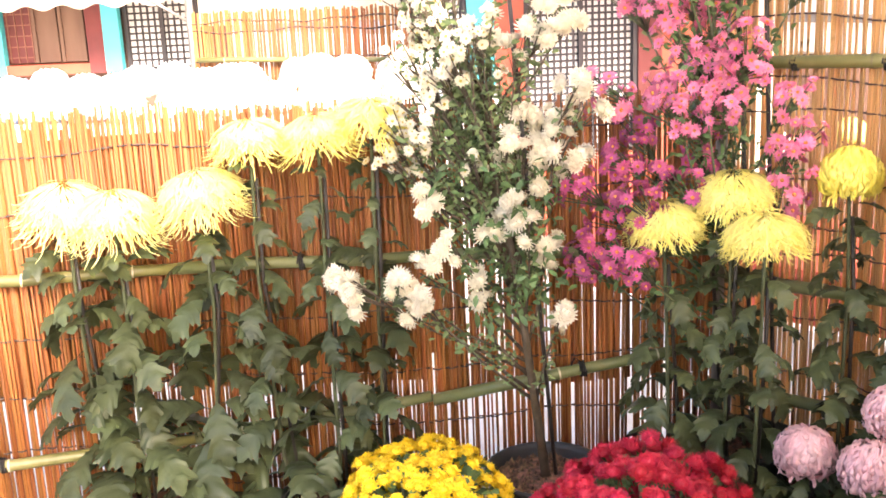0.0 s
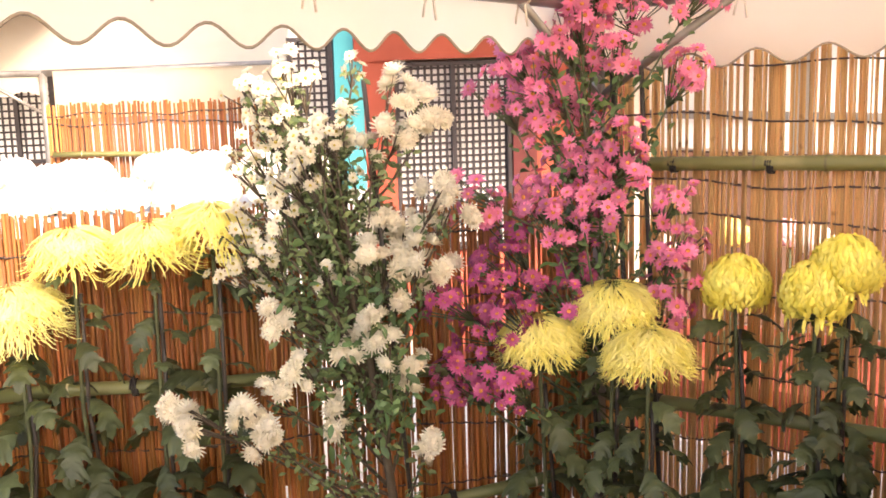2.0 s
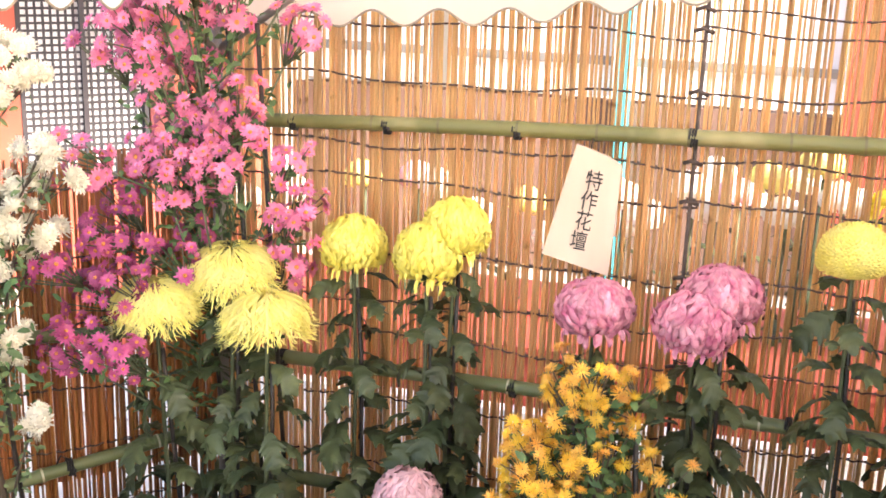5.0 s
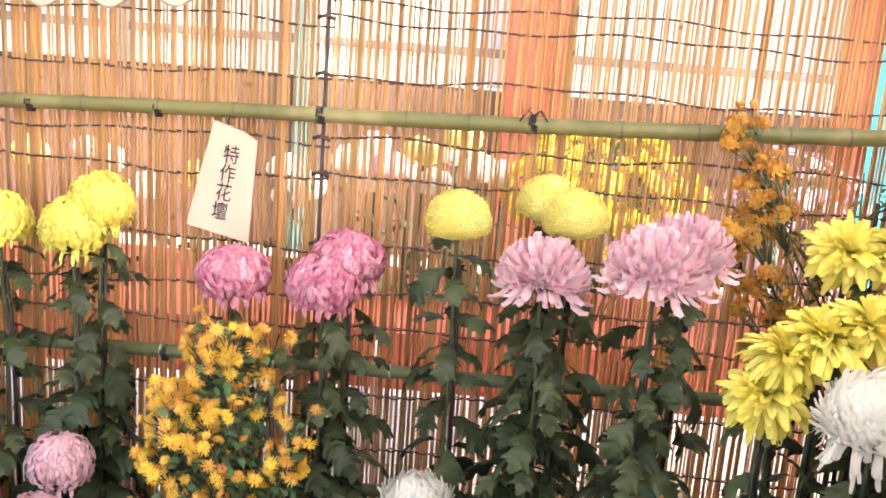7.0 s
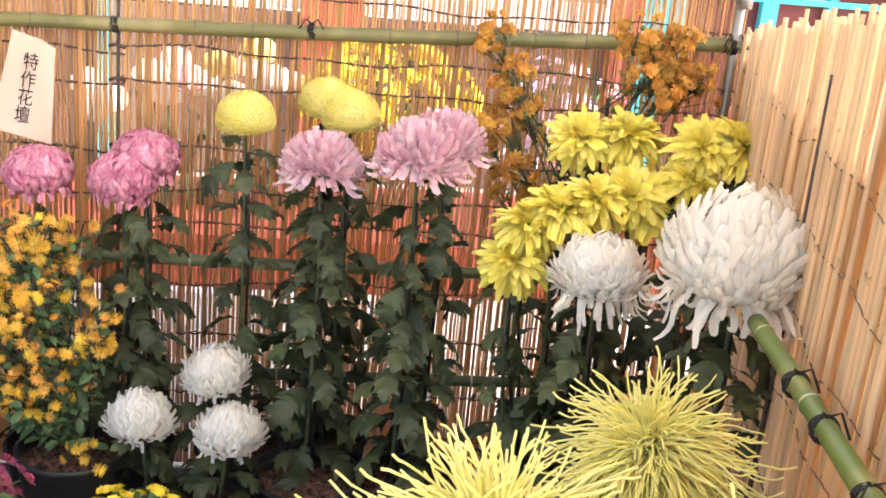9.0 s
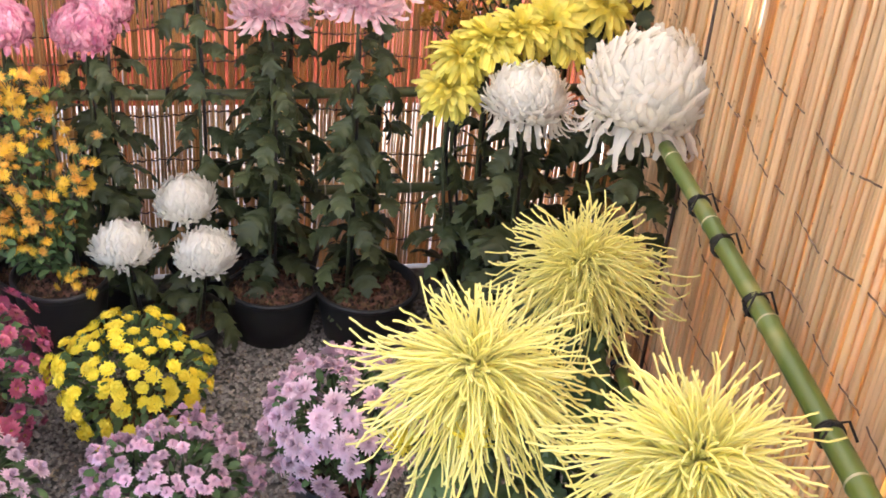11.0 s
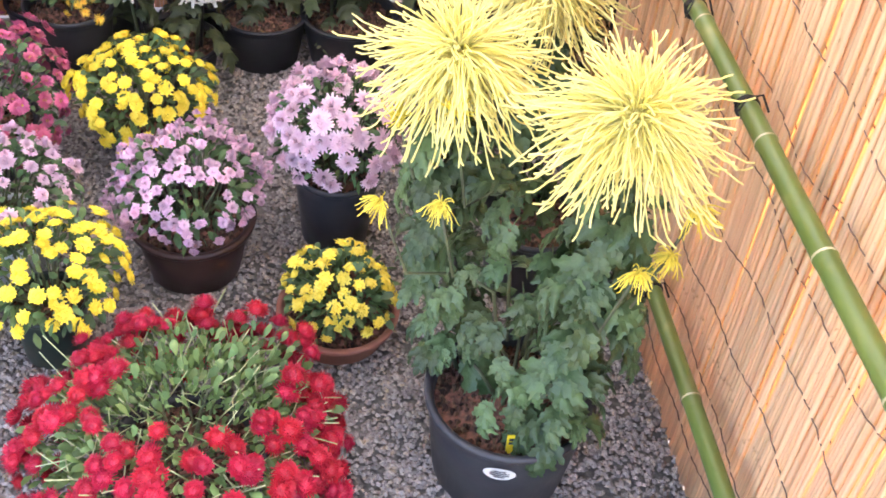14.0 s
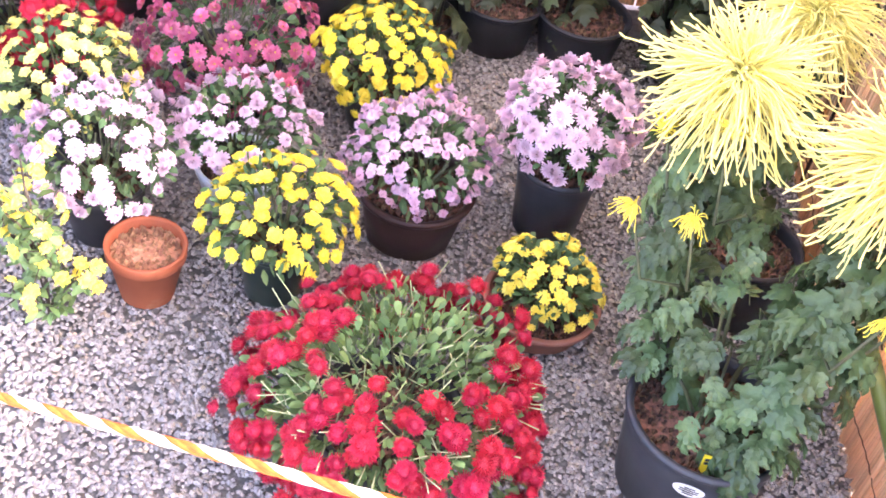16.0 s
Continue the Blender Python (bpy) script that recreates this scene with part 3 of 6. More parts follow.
# ---------------------------------------------------------------- flower and leaf shapes
def leaf_mesh(name, mat, length, start, fall, seed, wide=0.62, cut=0.5, pairs=2):
    """A lobed, toothed leaf on a stalk, from the origin along +x, that arches from start down to fall degrees."""
    g = random.Random(seed)
    n = 34
    verts, faces = [], []
    x, z = 0.0, 0.0
    for i in range(n + 1):
        u = i / n
        a = radians(start - (start + fall) * u ** 1.15)
        ca, sa = math.cos(a), math.sin(a)
        v = (u - 0.2) / 0.8
        half, lean, ripple = 0.008 * length, 0.0, 0.0
        if v > 0:
            body = math.sin(math.pi * min(1.0, 0.16 + 0.84 * v) ** 0.92) ** 0.9 if v < 1 else 0.0
            ph = (v * (pairs + 0.62)) % 1.0
            lobe = 1 - cut * (1 - math.sin(math.pi * ph) ** 1.1)
            tooth = 1 + 0.20 * math.sin(ph * math.tau * 2.5 + seed) + g.uniform(-0.05, 0.05)
            half += wide * length * 0.5 * body * lobe * tooth
            lean = 0.75 * half * min(1.0, 3.0 * (1 - v))
            ripple = 0.20 * half * math.cos(ph * math.tau)
        for q in (1.0, 0.52, 0.0, -0.52, -1.0):
            k = abs(q)
            up = (0.16 * half * k if k < 0.9 else -0.10 * half) + (ripple * k if v > 0 else 0) + (0.008 * length if k else 0)
            fwd = lean * k * k
            verts.append((x + ca * fwd - sa * up, q * half * (1 + 0.06 * g.uniform(-1, 1)), z + sa * fwd + ca * up))
        x += ca * length / n
        z += sa * length / n
    for i in range(n):
        for k in range(4):
            q = 5 * i + k
            faces.append((q, q + 1, q + 6, q + 5))
    s = Shape()
    s.add(verts, faces)
    return s.mesh(name, mat)


def lobed_leaf(name, mat, length, start, fall, seed, wide=0.9):
    """A deeply cut leaf: toothed lobes off a midrib, each creased along its own vein, arched from start down to fall degrees."""
    g = random.Random(seed)
    s = Shape()

    def bent(x, y, up):
        u = max(0.0, min(1.15, x / length))
        n, px, pz = 8, 0.0, 0.0
        a = radians(start)
        for k in range(n):
            a = radians(start - (start + fall) * (u * (k + 0.5) / n) ** 1.15)
            px += math.cos(a) * u * length / n
            pz += math.sin(a) * u * length / n
        return (px - math.sin(a) * up, y, pz + math.cos(a) * up)

    # foot along the midrib, angle from it, length, half width, all as shares of the leaf
    lobes = [(0.42, 0, 0.58, 0.120)]
    for side in (-1, 1):
        for foot, angle, long, half in ((0.22, 72, 0.20, 0.045), (0.31, 54, 0.40, 0.086), (0.51, 44, 0.36, 0.080), (0.69, 33, 0.24, 0.055)):
            lobes.append((foot + g.uniform(-.02, .02), side * (angle + g.uniform(-7, 7)), long * g.uniform(0.88, 1.12), half))
    for q, (foot, angle, long, half) in enumerate(lobes):
        ca, sa = math.cos(radians(angle)), math.sin(radians(angle))
        droop, n = g.uniform(0.10, 0.35), 12
        verts, faces = [], []
        for i in range(n + 1):
            v = i / n
            body = math.sin(math.pi * (0.22 + 0.78 * v)) ** 0.85 if v < 1 else 0.02
            w = half * length * body * (1 + 0.24 * (1 if i % 4 in (2, 3) else -1) * min(1, 3 * v)) * (1.25 if v < 0.5 else 1.0)
            along_v = long * length * v
            for k in (-1.0, -0.5, 0.0, 0.5, 1.0):
                f = along_v + 0.35 * w * abs(k)
                x = foot * length + ca * f - sa * k * w
                y = wide * (sa * f + ca * k * w)
                up = 0.30 * w * abs(k) - droop * long * length * v * v * (1 if q else 0.3) + 0.0008 * q
                verts.append(bent(x, y, up))
        for i in range(n):
            for k in range(4):
                faces.append((5 * i + k, 5 * i + k + 1, 5 * i + k + 6, 5 * i + k + 5))
        s.add(verts, faces)
    s.tube([bent(0, 0, 0), bent(0.25 * length, 0, 0.001), bent(0.6 * length, 0, 0.001), bent(0.9 * length, 0, 0.001)], [0.0016, 0.0014, 0.001, 0.0005], 5)
    return s.mesh(name, mat)


LEAVES = [leaf_mesh("leaf", MAT["leaf"], 0.102 + 0.007 * i, 34 - 13 * i, 52 + 11 * i, 5 + i, 0.50, 0.50) for i in range(5)]
LEAVES_BLUE = [lobed_leaf("leaf", MAT["leaf_blue"], 0.130 + 0.008 * i, 24 - 10 * i, 60 + 9 * i, 15 + i) for i in range(5)]


def fib(i, n, low):
    """Directions spread over a sphere from straight up (i = 0) down to z = low."""
    z = 1 - (1 - low) * (i + 0.5) / n
    w = i * 2.399963
    r = math.sqrt(max(0, 1 - z * z))
    return Vector((r * math.cos(w), r * math.sin(w), z)), w


def incurved_head(name, mat, R, seed, n=240, flat=0.85, skirt=16, fat=1.0, skirt_len=0.55, shag=0.0, long=1.0):
    """A dense globe of scooped petals that curl up and inwards, with a few loose ones below."""
    g = random.Random(seed)
    s = Shape()
    up = Vector((0, 0, 1))
    for i in range(n):
        d, w = fib(i, n, -0.62)
        d = (d + Vector((g.uniform(-.09, .09), g.uniform(-.09, .09), g.uniform(-.08, .08)))).normalized()
        tang = up - d * d.z
        tang = tang.normalized() if tang.length > 0.05 else Vector((math.cos(w), math.sin(w), 0))
        tang = Matrix.Rotation(g.uniform(-0.6, 0.6) - shag * g.uniform(-2.5, 2.5), 3, d) @ tang
        hook = g.uniform(-1, 1) * shag * R * 1.6
        side = d.cross(tang).normalized()
        L = R * g.uniform(0.38, 0.60) * long
        out = R * g.uniform(0.90, 1.07)
        pts = []
        for k in range(6):
            u = k / 5
            r = out * (0.74 + 0.27 * math.sin(min(1.0, u * 1.25) * 2.3)) + R * shag * u * u
            q = d * r + tang * (L * (u - 0.5) * 1.5) + d.cross(tang) * hook * u * u
            pts.append(Vector((q.x, q.y, q.z * flat)))
        wd = R * 0.088 * fat * g.uniform(0.85, 1.2)
        s.strip(pts, [wd * q for q in (0.5, 0.85, 1.0, 1.0, 0.85, 0.4)], side, -0.7)
    for i in range(skirt):
        w = math.tau * i / skirt + g.uniform(-.3, .3)
        d = Vector((math.cos(w), math.sin(w), 0))
        side = Vector((-d.y, d.x, 0)) + Vector((0, 0, g.uniform(-.4, .4)))
        L = R * g.uniform(0.5, 1.3) * skirt_len / 0.55
        pos = d * R * 0.55 + up * (-R * flat * g.uniform(0.25, 0.6))
        ang = g.uniform(-0.5, 0.1)
        curl = g.uniform(-0.9, 1.5)
        twist = Vector((-d.y, d.x, 0)) * g.uniform(-.35, .35)
        pts = []
        for k in range(8):
            pts.append(pos.copy())
            way = d * math.cos(ang) + up * math.sin(ang) + twist * (k / 7)
            pos += way * (R * 0.10 if k < 3 else L / 5)
            ang += -0.36 if k < 4 else curl * 0.42
        wd = R * 0.075 * fat * g.uniform(0.8, 1.2)
        s.strip(pts, [wd * q for q in (0.6, 0.9, 1.0, 1.0, 0.95, 0.85, 0.65, 0.3)], side.normalized(), 0.6)
    s.lathe([(0.001, R * 0.88 * flat), (R * 0.45, R * 0.77 * flat), (R * 0.75, R * 0.45 * flat), (R * 0.87, 0.0), (R * 0.72, -R * 0.4 * flat), (0.001, -R * 0.55 * flat)], 16)
    return s.mesh(name, mat)


def quill_head(name, mat, R, seed, n=300, low=-0.5, droop=0.6, thick=0.011, hook=0.10, short=0.75, wild=0.16, inner=0.34, crown=0.55, wander=0.10):
    """Thin tubular petals that spring from a crown, wander, bend down and hook up at the tip; the inner share stays short."""
    g = random.Random(seed)
    s = Shape()
    for i in range(n):
        d, w = fib(i, n, low)
        d = (d + Vector((g.uniform(-wild, wild), g.uniform(-wild, wild), g.uniform(-wild, wild)))).normalized()
        L = R * g.uniform(short, 1.08) * (crown + (1 - crown) * min(1, 1.2 - d.z))
        if g.random() < inner:
            L *= g.uniform(0.35, 0.75)
        pts, rad = [], []
        bend = droop * g.uniform(0.4, 1.4)
        swirl = Vector((-d.y, d.x, 0)) * g.uniform(-1, 1) + Vector((g.uniform(-.5, .5), g.uniform(-.5, .5), g.uniform(-.4, .4)))
        other = Vector((g.uniform(-1, 1), g.uniform(-1, 1), g.uniform(-.6, .6)))
        pos, way, step = d * R * 0.07 + Vector((g.uniform(-1, 1), g.uniform(-1, 1), g.uniform(-.5, .5))) * R * 0.05, d.copy(), L / 7
        fat = g.uniform(0.8, 1.15)
        for k in range(9):
            pts.append(pos.copy())
            rad.append(R * thick * fat * (0.9, 1.0, 1.0, 0.95, 0.9, 0.85, 0.85, 1.0, 0.9)[k])
            way = (way + Vector((0, 0, -bend * 0.26 * (0.3 + 0.7 * math.hypot(way.x, way.y)))) + (swirl if k < 3 else other) * wander).normalized()
            if k >= 6:
                way = (way + Vector((d.x * 0.3, d.y * 0.3, g.uniform(-0.3, 1) * hook * 8))).normalized()
            pos += way * step * (0.45 if k >= 6 else 1)
        s.tube(pts, rad, 5)
    return s.mesh(name, mat)


def dome_head(name, mat, R, seed, n=330, height=0.5, hang=0.45, thin=0.034, loose=0.5):
    """A wide umbrella of fine petals that lie along a dome and hang free round its rim."""
    g = random.Random(seed)
    s = Shape()
    for i in range(n):
        w = i * 2.399963 + g.uniform(-.12, .12)
        tier = (i + 0.5) / n
        a0 = 0.10 + 0.95 * tier ** 0.8
        a1 = min(a0 + g.uniform(0.55, 1.05), 1.75)
        lay = 0.80 + 0.22 * (1 - tier) + g.uniform(-.10, .13)
        sway = g.uniform(-.55, .55)
        pts = []
        for k in range(5):
            a = a0 + (a1 - a0) * k / 4
            b = w + sway * (k / 4) ** 2
            rr = R * lay * math.sin(min(a, 1.5))
            pts.append(Vector((rr * math.cos(b), rr * math.sin(b), R * height * lay * math.cos(a))))
        way = (pts[-1] - pts[-2]).normalized()
        free = R * hang * (0.25 + 0.9 * tier) * g.uniform(0.4, 1.2)
        fall = g.uniform(0.0, 0.8)
        flick = g.uniform(-0.2, 0.9)
        out = Vector((math.cos(w), math.sin(w), 0))
        pos = pts[-1].copy()
        for k in range(4):
            way = (way + Vector((0, 0, -fall * 0.5)) if k < 2 else way + out * loose + Vector((g.uniform(-.3, .3), g.uniform(-.3, .3), flick * 0.5))).normalized()
            pos = pos + way * free / 4
            pts.append(pos.copy())
        side = Vector((-math.sin(w), math.cos(w), g.uniform(-.3, .3))).normalized()
        wd = R * thin * g.uniform(0.8, 1.25)
        s.strip(pts, [wd * q for q in (0.5, 0.9, 1.0, 1.0, 1.0, 0.9, 0.8, 0.75, 0.5)], side, -0.6)
    return s.mesh(name, mat)


def finger_head(name, mat, R, seed, n=190, tall=0.8, fat=1.0, under=40, long=0.5, lift=0.5, low=-0.2):
    """A mop of thick rounded petals that point outwards and curl up, over a ring of longer ones that arch down and flick up."""
    g = random.Random(seed)
    s = Shape()
    up = Vector((0, 0, 1))
    for i in range(n + under):
        hang = i >= n
        if hang:
            w = math.tau * (i - n) / under + g.uniform(-.12, .12)
            e = g.uniform(-0.35, 0.12)
            d = Vector((math.cos(w) * math.cos(e), math.sin(w) * math.cos(e), math.sin(e)))
        else:
            d, w = fib(i, n, low)
            d = (d + Vector((g.uniform(-.07, .07), g.uniform(-.07, .07), g.uniform(-.06, .06)))).normalized()
        flat = Vector((math.cos(w), math.sin(w), 0))
        side = flat.cross(up).normalized()
        side = Matrix.Rotation(g.uniform(-.5, .5), 3, d) @ side
        pts = []
        if hang:
            pos, a, L = d * R * 0.55, g.uniform(-0.4, 0.0), R * g.uniform(0.55, 1.0) * long * 2
            flick = g.uniform(0.2, 0.75)
            for k in range(6):
                pts.append(Vector((pos.x, pos.y, pos.z * tall)))
                pos = pos + (flat * math.cos(a) + up * math.sin(a)) * L / 5
                a += -0.38 if k < 2 else flick
        else:
            out = R * g.uniform(0.94, 1.06)
            bend = lift * g.uniform(0.7, 1.3)
            for k in range(6):
                u = k / 5
                p = d * out * (0.40 + 0.60 * math.sin(u * 1.45)) + (up - d * d.z) * R * 0.26 * bend * u * u
                pts.append(Vector((p.x, p.y, p.z * (tall if p.z > 0 else tall * 0.8))))
        wd = R * 0.075 * fat * g.uniform(0.85, 1.2)
        s.strip(pts, [wd * q for q in (0.55, 0.85, 1.0, 1.05, 1.0, 0.7)], side, 0.75 if hang else 0.9)
    s.lathe([(0.001, R * 0.60 * tall), (R * 0.32, R * 0.52 * tall), (R * 0.54, R * 0.28 * tall), (R * 0.58, 0.0), (R * 0.42, -R * 0.15 * tall), (0.001, -R * 0.22 * tall)], 16)
    return s.mesh(name, mat)


def cap_head(name, mat, R, seed, n=900, tall=0.78):
    """A smooth hemisphere of tiny close-set petals with a tucked-in rim."""
    g = random.Random(seed)
    s = Shape()
    up = Vector((0, 0, 1))
    for i in range(n):
        d, w = fib(i, n, -0.42)
        d = (d + Vector((g.uniform(-.03, .03), g.uniform(-.03, .03), g.uniform(-.03, .03)))).normalized()
        tang = up - d * d.z
        tang = tang.normalized() if tang.length > 0.05 else Vector((math.cos(w), math.sin(w), 0))
        side = d.cross(tang).normalized()
        bulge = 1.0 + 0.05 * noise.noise(d * 2.2 + Vector((seed, 0, 0)))
        pts = []
        for k in range(4):
            u = k / 3
            p = d * R * bulge * (0.86 + 0.14 * math.sin(u * 2.2)) * g.uniform(0.985, 1.015) + tang * R * 0.10 * (u - 0.4)
            pts.append(Vector((p.x, p.y, p.z * (tall if p.z > 0 else 0.62))))
        wd = R * 0.045 * g.uniform(0.85, 1.25)
        s.strip(pts, [wd * q for q in (0.7, 1.0, 1.0, 0.5)], side, -0.6)
    s.lathe([(0.001, R * 0.9 * tall), (R * 0.45, R * 0.80 * tall), (R * 0.78, R * 0.45 * tall), (R * 0.90, 0.0), (R * 0.7, -R * 0.32), (0.001, -R * 0.3)], 18)
    return s.mesh(name, mat)


def shaggy_head(name, mat, R, seed, n=420, tall=0.86, fringe=60, fringe_len=0.6):
    """A big globe of broad petals laid upwards and inwards like shingles, over long wavy petals that hang and curl."""
    g = random.Random(seed)
    s = Shape()
    up = Vector((0, 0, 1))
    for i in range(n):
        d, w = fib(i, n, -0.45)
        d = (d + Vector((g.uniform(-.06, .06), g.uniform(-.06, .06), g.uniform(-.06, .06)))).normalized()
        tang = up - d * d.z
        tang = tang.normalized() if tang.length > 0.05 else Vector((math.cos(w), math.sin(w), 0))
        tang = Matrix.Rotation(g.uniform(-0.45, 0.45), 3, d) @ tang
        side = d.cross(tang).normalized()
        bulge = 1.0 + 0.16 * noise.noise(d * 1.8 + Vector((seed * 1.3, 0, 0)))
        loose = g.uniform(0.08, 0.26) if g.random() < 0.4 else 0.0
        pts = []
        for k in range(6):
            u = k / 5
            p = d * R * bulge * (0.72 + 0.27 * math.sin(u * 2.1) + loose * u * u) + tang * R * 0.52 * (u - 0.45) + side * R * 0.05 * math.sin(3 * u + i)
            pts.append(Vector((p.x, p.y, p.z * tall)))
        wd = R * 0.058 * g.uniform(0.85, 1.2)
        s.strip(pts, [wd * q for q in (0.6, 0.95, 1.1, 1.15, 1.05, 0.65)], side, -0.85)
    for i in range(fringe):
        w = math.tau * i / fringe + g.uniform(-.2, .2)
        d = Vector((math.cos(w), math.sin(w), 0))
        cross = Vector((-d.y, d.x, 0))
        L = R * g.uniform(0.6, 1.25) * fringe_len * 1.6
        pos = d * R * g.uniform(0.5, 0.8) + up * (-R * tall * g.uniform(0.15, 0.5))
        a, curl, veer = g.uniform(-0.9, -0.1), g.uniform(-0.1, 0.9), g.uniform(-.4, .4)
        pts = []
        for k in range(8):
            pts.append(pos.copy())
            pos = pos + (d * math.cos(a) + up * math.sin(a) + cross * veer * math.sin(k * 0.9)).normalized() * L / 7
            a += -0.26 if k < 3 else curl
        wd = R * 0.062 * g.uniform(0.8, 1.2)
        s.strip(pts, [wd * q for q in (0.7, 0.95, 1.0, 1.0, 0.95, 0.9, 0.85, 0.6)], (cross + up * g.uniform(-.3, .3)).normalized(), 0.5)
    s.lathe([(0.001, R * 0.76 * tall), (R * 0.40, R * 0.66 * tall), (R * 0.65, R * 0.39 * tall), (R * 0.74, 0.0), (R * 0.62, -R * 0.33 * tall), (0.001, -R * 0.45 * tall)], 16)
    return s.mesh(name, mat)


def strappy_head(name, mat, R, seed, n=110, droop=1.0):
    """A wide open bloom of flat blunt straps in uneven rings, the inner ones upright, the outer arching over and down."""
    g = random.Random(seed)
    s = Shape()
    up = Vector((0, 0, 1))
    for i in range(n):
        w = i * 2.399963 + g.uniform(-.35, .35)
        tier = (i + 0.5) / n
        el = 1.15 - 1.35 * tier + g.uniform(-.3, .3)
        flat = Vector((math.cos(w), math.sin(w), 0))
        side = (Vector((-flat.y, flat.x, 0)) + up * g.uniform(-.5, .5)).normalized()
        L = R * (0.45 + 0.60 * tier) * g.uniform(0.8, 1.15)
        pos, pts = flat * R * 0.05 + up * R * 0.1 * (1 - tier), []
        drop = droop * g.uniform(0.12, 0.40) * (0.4 + tier)
        for k in range(6):
            pts.append(pos.copy())
            pos = pos + (flat * math.cos(el) + up * math.sin(el)) * L / 5
            el -= drop
        wd = R * 0.085 * g.uniform(0.8, 1.2)
        s.strip(pts, [wd * q for q in (0.5, 0.85, 1.05, 1.15, 1.05, 0.55)], side, g.uniform(0.3, 0.8))
    s.lathe([(0.001, R * 0.2), (R * 0.2, R * 0.1), (R * 0.15, -R * 0.12), (0.001, -R * 0.16)], 8)
    return s.mesh(name, mat)


def daisy(name, mat, R, seed, petals=15, rows=2, cup=0.35, wide=3.4, middle=None):
    """A small bloom, facing +z."""
    g = random.Random(seed)
    s = Shape()
    for r in range(rows):
        for i in range(petals):
            w = math.tau * (i + 0.5 * r) / petals + g.uniform(-.12, .12)
            d = Vector((math.cos(w), math.sin(w), 0))
            side = Vector((-d.y, d.x, 0))
            L = R * (1 - 0.26 * r) * g.uniform(0.85, 1.1)
            lift = cup * (0.5 + r * 0.7)
            pts = [d * L * 0.1 + Vector((0, 0, 0.05 * R)), d * L * 0.6 + Vector((0, 0, lift * R * 0.5)), d * L + Vector((0, 0, lift * R * 0.55 + g.uniform(-.1, .12) * R))]
            wd = R * wide / petals
            s.strip(pts, [wd * 0.5, wd, wd * 0.45], side, 0.3)
    first = len(s.f)
    if middle:
        s.lathe([(0.001, R * 0.32), (R * 0.14, R * 0.30), (R * 0.22, R * 0.18), (R * 0.2, 0.05 * R)], 8)
    me = s.mesh(name, mat)
    if middle:
        me.materials.append(middle)
        for k in range(first, len(me.polygons)):
            me.polygons[k].material_index = 1
    return me


def button(name, mat, R, seed, count=26, tall=0.55, fat=1.0):
    """A small tight pompon facing +z."""
    g = random.Random(seed)
    s = Shape()
    for i in range(count):
        d, w = fib(i, count, -0.1)
        side = Vector((-math.sin(w), math.cos(w), 0))
        base = Vector((d.x, d.y, d.z * tall)) * R
        s.strip([base * 0.45, base * 0.85 + Vector((0, 0, 0.02 * R)), base * g.uniform(0.90, 1.24) + Vector((0, 0, 0.06 * R))], [R * 0.1 * fat, R * 0.2 * fat, R * 0.1 * fat], side, 0.4)
    s.lathe([(0.001, R * 0.86 * tall), (R * 0.45, R * 0.75 * tall), (R * 0.72, R * 0.2 * tall), (R * 0.4, -R * 0.15), (0.001, -R * 0.2)], 8)
    return s.mesh(name, mat)


def jitter(m, g, a=0.25):
    return m @ Matrix.Rotation(g.uniform(-a, a), 4, "X") @ Matrix.Rotation(g.uniform(-a, a), 4, "Y")


# ---------------------------------------------------------------- pots
def pot(parent, r, h, mat, rim="roll", label="", soil="soil", base=0.78, fill=0.86, at=(0, 0)):
    s = Shape()
    t = r * 0.05 + 0.003
    rb = r * base
    prof = [(0.001, 0.0), (rb * 0.9, 0.0), (rb, 0.006), (rb + (r - rb) * 0.8, h * 0.80)]
    if rim == "band":
        prof += [(r * 0.965, h * 0.80), (r * 1.0, h * 0.815), (r * 1.02, h * 0.99), (r * 1.01, h), (r * 0.93, h), (r * 0.91, h * 0.96)]
    elif rim == "flare":
        prof += [(r * 0.94, h * 0.86), (r * 1.07, h * 0.90), (r * 1.09, h * 0.98), (r * 1.05, h), (r * 0.95, h * 0.97), (r * 0.91, h * 0.90)]
    else:
        prof += [(r * 0.955, h * 0.88), (r * 1.0, h * 0.92), (r * 1.03, h * 0.95), (r * 1.03, h * 0.985), (r * 0.99, h), (r * 0.94, h * 0.985), (r * 0.91, h * 0.93)]
    prof += [(rb * 0.95, h * 0.1), (0.001, h * 0.08)]
    s.lathe(prof, 40, (*at, 0))
    p = part("pot", s, MAT[mat], parent, label)
    e = Shape()
    g = random.Random(int(r * 1000))
    zf = h * fill
    rf = rb + (r * 0.93 - rb) * fill
    e.lathe([(0.001, zf + 0.006), (rf * 0.5, zf + 0.004), (rf, zf - 0.004)], 24, (*at, 0))
    for _ in range(int(520 * min(1.4, r / 0.12))):
        w, q = g.uniform(0, 6.283), math.sqrt(g.random()) * rf * 0.95
        x, y, k = at[0] + q * math.cos(w), at[1] + q * math.sin(w), g.uniform(0.003, 0.009)
        e.add([(x + k, y, zf), (x - k * 0.6, y + k * 0.8, zf + 0.002), (x - k * 0.6, y - k * 0.8, zf), (x, y, zf + k * 1.5)], [(0, 1, 3), (1, 2, 3), (2, 0, 3)])
    part("soil", e, MAT[soil], parent, smooth=False)
    return p


